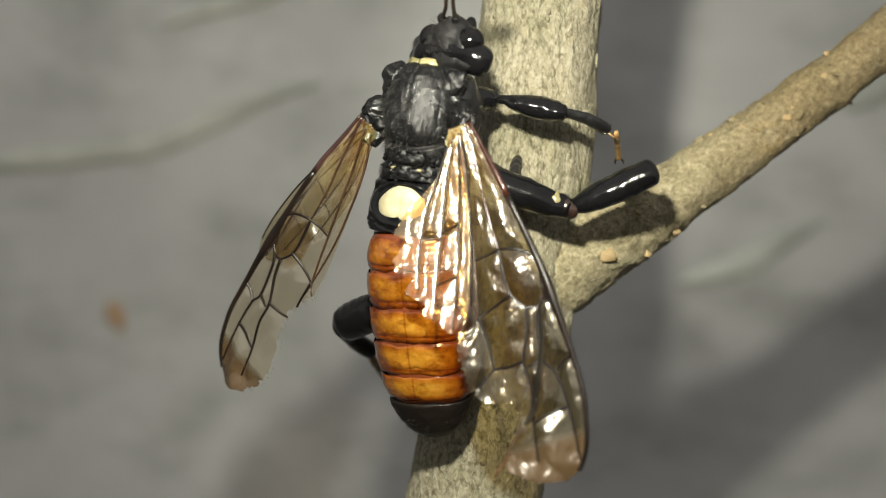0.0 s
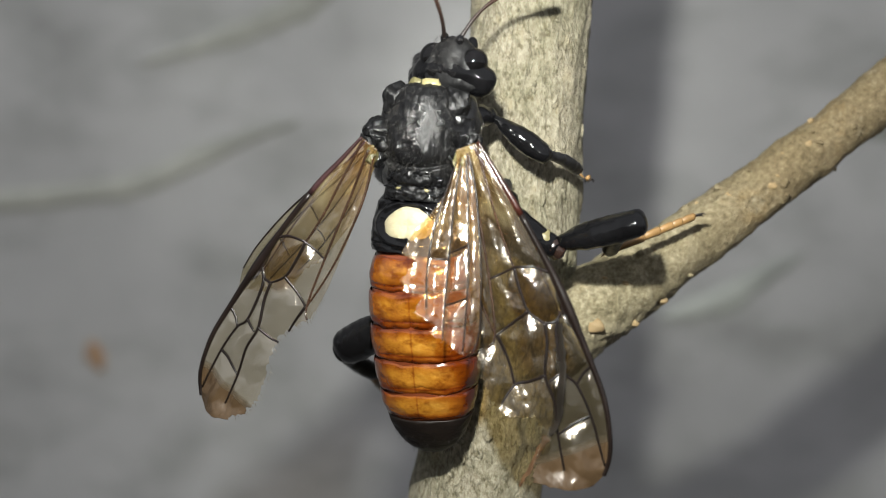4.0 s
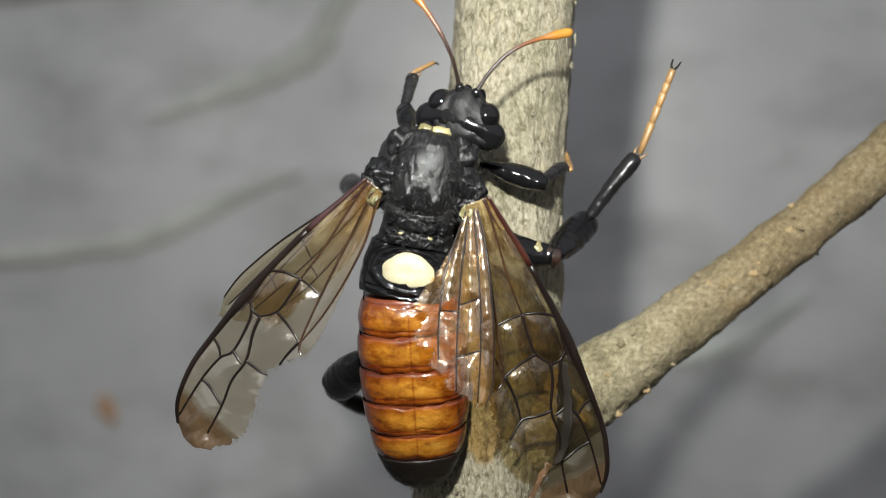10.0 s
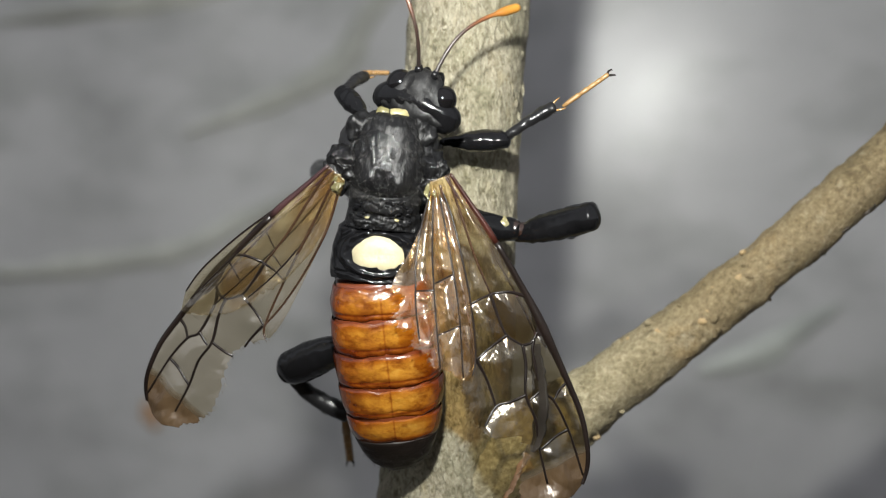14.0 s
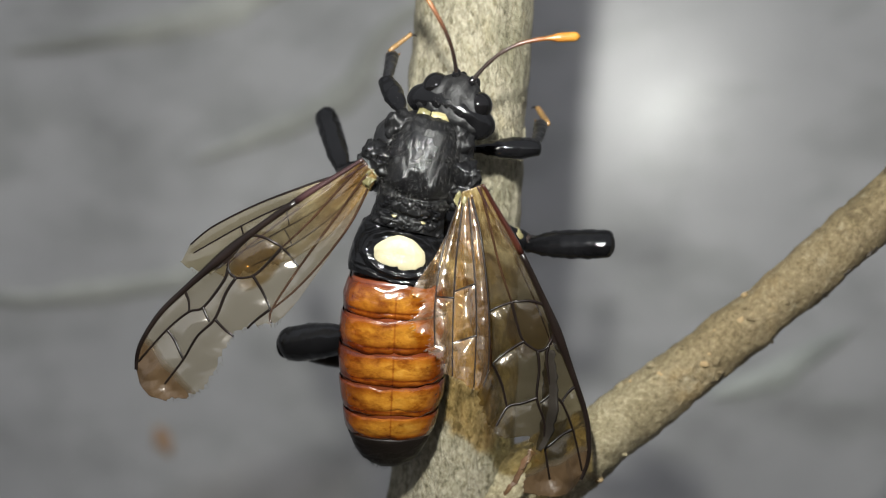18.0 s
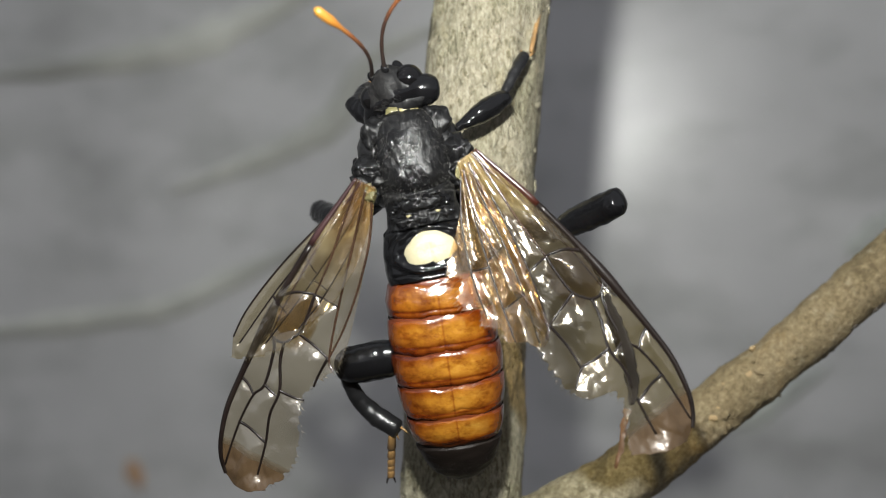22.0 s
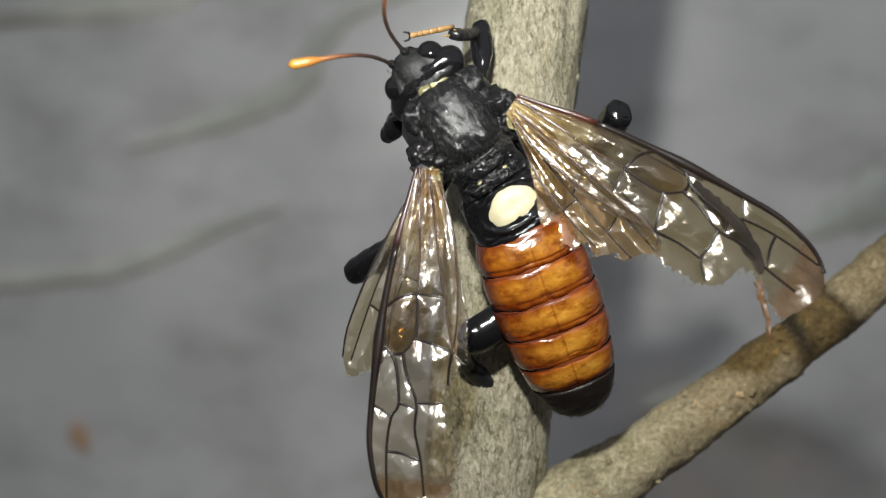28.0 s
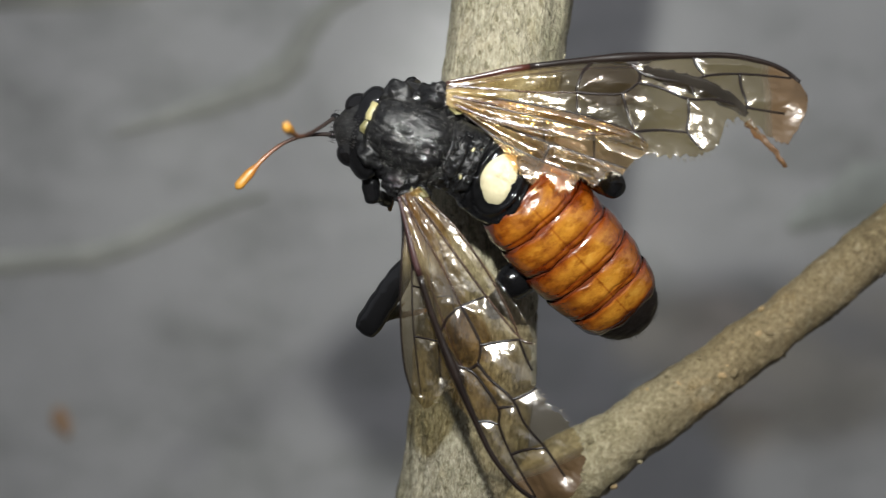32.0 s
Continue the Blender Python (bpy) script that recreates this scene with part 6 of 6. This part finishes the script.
    stride("right_front", [
        (0, 5.65, 1.14, -3.75, 7.39, 0.6, -6.26, 6.93, -0.69, -8.71), (1, 5.73, 1.36, -3.58, 5.92, 2.18, -6.56, 4.57, 2.71, -8.96),
        (2, 5.77, 1.08, -3.38, 6.58, 1.51, -6.34, 5.09, 1.89, -8.67), (4.5, 5.71, -0.81, -3.2, 6.77, -1.37, -5, 6.61, -1.68, -7),
        (5, 5.75, -0.22, -3.2, 7.15, -0.72, -4.8, 7.06, -1.38, -7), (6, 5.81, 2.13, -2.99, 6.58, 4.5, -4.85, 5.92, 5.12, -7.49),
        (7, 5.79, 2.24, -2.99, 6.33, 3.08, -5.93, 5.56, 4.3, -8.32), (8, 5.87, 1.64, -2.95, 6.24, 2.58, -5.88, 5.64, 3.47, -8.46),
        (9, 5.89, 1.59, -2.77, 6.85, 2.65, -5.52, 6.17, 3.2, -8.18), (10, 5.86, 1.06, -2.21, 7.03, 2.01, -4.92, 6.77, 2.88, -7.58),
        (11, 5.74, 2.44, -2.04, 7, 4.43, -4.07, 6.77, 5.36, -6.7), (12, 5.84, 2.09, -2.22, 6.73, 3.05, -5.03, 6.23, 3.75, -7.7),
        (13, 5.88, 1.41, -2.13, 6.55, 2.82, -4.81, 6.4, 3.53, -7.52), (13.8, 5.89, 1.46, -2.2, 7.38, 2.71, -4.62, 7.55, 3.39, -7.33),
        (14, 5.86, 1.98, -2.25, 8.27, 3.89, -1.87, 10.34, 5.7, -1.34), (14.2, 5.88, 1.27, -2.21, 7.51, 2.2, -4.67, 7.7, 2.9, -7.38),
        (14.5, 5.88, 1.45, -2.16, 7.2, 2.97, -4.52, 6.78, 3.67, -7.2), (16.5, 5.69, 2.66, -2.13, 6.63, 4.18, -4.67, 6.43, 5.05, -7.32),
        (17, 5.78, 2.36, -2.11, 6.68, 3.84, -4.68, 6.47, 4.81, -7.3), (18, 5.78, 2.42, -2.55, 6.19, 3.77, -5.31, 5.71, 4.62, -7.94),
        (19, 5.86, 1.24, -2.01, 5.84, 2.14, -4.98, 5.49, 2.59, -7.72), (20, 5.64, 0.23, -2.04, 6.83, 0.93, -4.82, 6.58, 1.64, -7.51),
        (21, 5.82, 2.01, -1.96, 7.24, 3.08, -4.49, 7.23, 3.99, -7.14), (22, 5.47, 2.83, -3.56, 7.22, 5.01, -4.91, 8.25, 7.21, -6.3),
        (23, 5.34, 3.38, -2.07, 7.31, 5.71, -1.52, 8.69, 7.77, -2.83), (24, 4.79, 4, -3.21, 6.33, 6.26, -4.69, 7.43, 8.39, -6.13),
        (26.5, 4.72, 4.08, -1.84, 6.11, 6.5, -3.21, 7.29, 8.6, -4.63), (27, 5.16, 3.64, -2.93, 7.45, 5.54, -3.8, 9.07, 7.38, -5.15),
        (27.5, 4.74, 3.1, -4.61, 6.44, 5.03, -6.33, 7.67, 6.73, -8.19), (28, 4, 4.14, -4.26, 2.46, 4.53, -1.6, 0.29, 5.2, 0.05),
        (28.5, 4.23, 2.45, -5.38, 6.01, 4.26, -7.17, 7.51, 5.68, -9.06), (29, 5.16, 1.36, -5.2, 7.28, 2.18, -6.5, 8.88, 3.05, -8),
        (29.5, 4.76, 1.76, -5.2, 4.78, 1.75, -8, 4.71, 1.62, -10), (30, 4.38, 1.74, -5.2, 4.33, 1.75, -8, 4.24, 1.64, -10),
        (30.5, 4.99, 1.04, -5.2, 7.95, 1.17, -6, 9.51, 1.52, -8), (31, 5, 0.75, -5.2, 7.43, 0.29, -6, 8.98, 0.67, -7),
        (31.5, 3.04, -0.73, -6, 2.94, -0.86, -9, 2.63, -0.96, -11), (32, 2.04, 0.16, -6, 1.94, -0.05, -9, 1.63, -0.19, -11),
    ], front_shifts)
    stride("left_front", [
        (0, -2.62, 3.61, -3.49, -3.7, 4.46, -5.7, -4.01, 4.98, -7.18), (5, -1.97, 3.72, -3.73, -2.69, 4.54, -6.09, -2.6, 5.03, -7.61),
        (8, -1.81, 3.88, -3.68, -2.38, 4.58, -6.11, -2.2, 5.03, -7.64), (8.5, -2.39, 3.2, -3.8, -2.39, 5.37, -5.24, -1.6, 6.47, -6.09),
        (9, -2.4, 3.84, -3.47, -1.89, 5.91, -4.97, -0.66, 6.75, -5.55), (10, -1.91, 3.53, -3.84, -1.91, 5.4, -5.65, -0.9, 6.25, -6.56),
        (11, -1.51, 3.15, -4.06, -1.54, 4.39, -6.34, -0.78, 5.45, -7.27), (12, -1.91, 3.89, -3.64, -1.53, 5.52, -5.63, -0.34, 6.36, -6.3),
        (13, -2.8, 3.32, -3.52, -1.6, 5.17, -4.9, -0.77, 5.45, -6.24), (14, -2.92, 3.61, -3.28, -2.01, 4.71, -5.45, -0.57, 4.91, -6.13),
        (17, -2.84, 4, -3.05, -2.37, 5.71, -4.95, -1.32, 6.34, -5.98), (18, -2.66, 3.88, -3.29, -2.73, 5.45, -5.36, -1.8, 6.63, -5.91),
        (19, -2.63, 4.33, -2.88, -2.23, 6.13, -4.72, -1.63, 6.8, -6.04), (20, -2.24, 3.75, -3.61, -1.66, 5.11, -5.75, -0.75, 5.53, -7),
        (21, -2.82, 3.32, -3.51, -2.14, 4.66, -5.64, -1.22, 5.03, -6.89), (22, -2.44, 4.08, -3.27, -1.47, 5.11, -5.46, -0.55, 5.42, -6.73),
        (23, -3.11, 2.84, -3.45, -1.95, 3.9, -5.52, -1.15, 4.18, -6.87), (27, -2.83, 2.17, -3.72, -1.79, 2.91, -5.99, -1.07, 3.1, -7.4),
        (28, -3.28, 1.93, -3.33, -2.25, 2.54, -5.64, -1.41, 2.76, -6.99), (30, -1.46, 2.14, -4.18, -0.72, 2.52, -6.65, 0.05, 2.44, -8.05),
        (31, -1.84, 0.42, -3.44, -1.15, 0.58, -5.95, -0.6, 0.6, -7.45), (31.5, -2.79, -0.24, -1.07, -2.36, -1.13, -3.47, -1.32, -0.82, -4.64),
        (32, -3.78, 0.81, -0.86, -3.91, -0.07, -3.3, -2.85, 0.14, -4.48),
    ])
    shifts = [
        (0, (-3.6, -2.81, -3.84)), (9, (-3.13, -1.25, -4.89)), (13, (-3.09, -1.06, -4.94)),
        (19, (-3.6, -1.26, -4.59)), (20, (-2.59, -2.4, -4.73)), (21, (-4.07, -2, -3.93)),
        (23, (-3.86, -1.75, -4.24)), (27, (-4.46, -1.83, -3.58)), (28, (-4.95, -2.72, -0.49)),
        (29, (-5.04, -2.54, -0.37)), (30, (-4.64, -3.12, -0.19)), (32, (-5.24, -1.98, -0.07)),
    ]
    stride("left_middle", [
        (0, -5.82, -2.51, -7.85, -6.47, -2.71, -11.18, -6.71, -2.97, -13.15), (5, -5.66, -0.31, -8.04, -5.87, -0.82, -11.39, -5.51, -1.06, -13.35),
        (6, -5.81, 0.02, -7.94, -5.45, -0.81, -11.22, -4.97, -1.05, -13.14), (9, -4.84, -1.38, -9.16, -3.86, -1.93, -12.36, -3.19, -2.2, -14.23),
        (11, -4.26, -0.56, -9.33, -2.96, -1.43, -12.35, -1.96, -1.69, -14.07), (13, -4.18, -0.44, -9.37, -3.02, -1.34, -12.44, -1.68, -1.86, -13.83),
        (14, -4.07, -0.52, -9.36, -2.78, -1.38, -12.39, -1.52, -1.61, -13.92), (17, -3.55, -0.48, -9.25, -2.68, -1.3, -12.44, -1.61, -1.77, -14.06),
        (18, -4.96, 0.96, -7, -4.71, 0.47, -10, -4.39, 0.22, -12), (19, -4.98, -0.19, -8.85, -3.81, -1.24, -11.87, -2.77, -1.78, -13.49),
        (20, -3.26, -1.99, -9.26, -2.68, -2.68, -12.54, -2.03, -3.05, -14.39), (21, -5.42, -1.65, -8.31, -4.48, -1.84, -11.57, -3.26, -2.27, -13.1),
        (22, -5.57, -0.6, -8.2, -4.37, -0.94, -11.37, -3.25, -1.44, -12.94), (23, -5.64, -1, -8.42, -4.71, -2.14, -11.49, -3.59, -2.48, -13.11),
        (26.5, -5.44, -0.38, -7.9, -4.33, -1.95, -10.71, -3.17, -2.81, -12.1), (27, -6.12, -1.03, -7.79, -4.93, -2.28, -10.71, -3.64, -3.44, -11.72),
        (28, -8.58, -2.83, -3.31, -7.45, -3.62, -6.42, -6.28, -4.54, -7.75), (29, -7.78, -1.75, -3.98, -6.91, -3.08, -6.99, -6.34, -4.54, -8.23),
        (29.5, -8.42, -2.81, -3.17, -7.74, -3.72, -6.38, -7.1, -5.08, -7.69), (30, -8.36, -3.06, -2.89, -7.34, -4.09, -5.97, -6.66, -5.4, -7.31),
        (30.5, -8.51, -1.53, -2.53, -7.63, -2.89, -5.52, -7.25, -4.33, -6.85), (31, -8.82, -2.69, -2.59, -7.71, -3.77, -5.62, -7.08, -5.09, -6.99),
        (31.5, -9.02, -3.49, -2.14, -8.02, -4.69, -5.16, -7.29, -5.93, -6.55), (32, -9.75, -1.38, -0.73, -8.88, -2.64, -3.76, -8.05, -4.17, -4.75),
    ], shifts)
    sway("left_middle", shifts)
    stride("right_middle", [
        (0, 3.2, -2.6, -4.6, 2.6, -1.6, -6.4, 2.2, -0.6, -7.2),
        (32, 3.2, -2.6, -4.6, 2.6, -1.6, -6.4, 2.2, -0.6, -7.2),
    ])


motions()
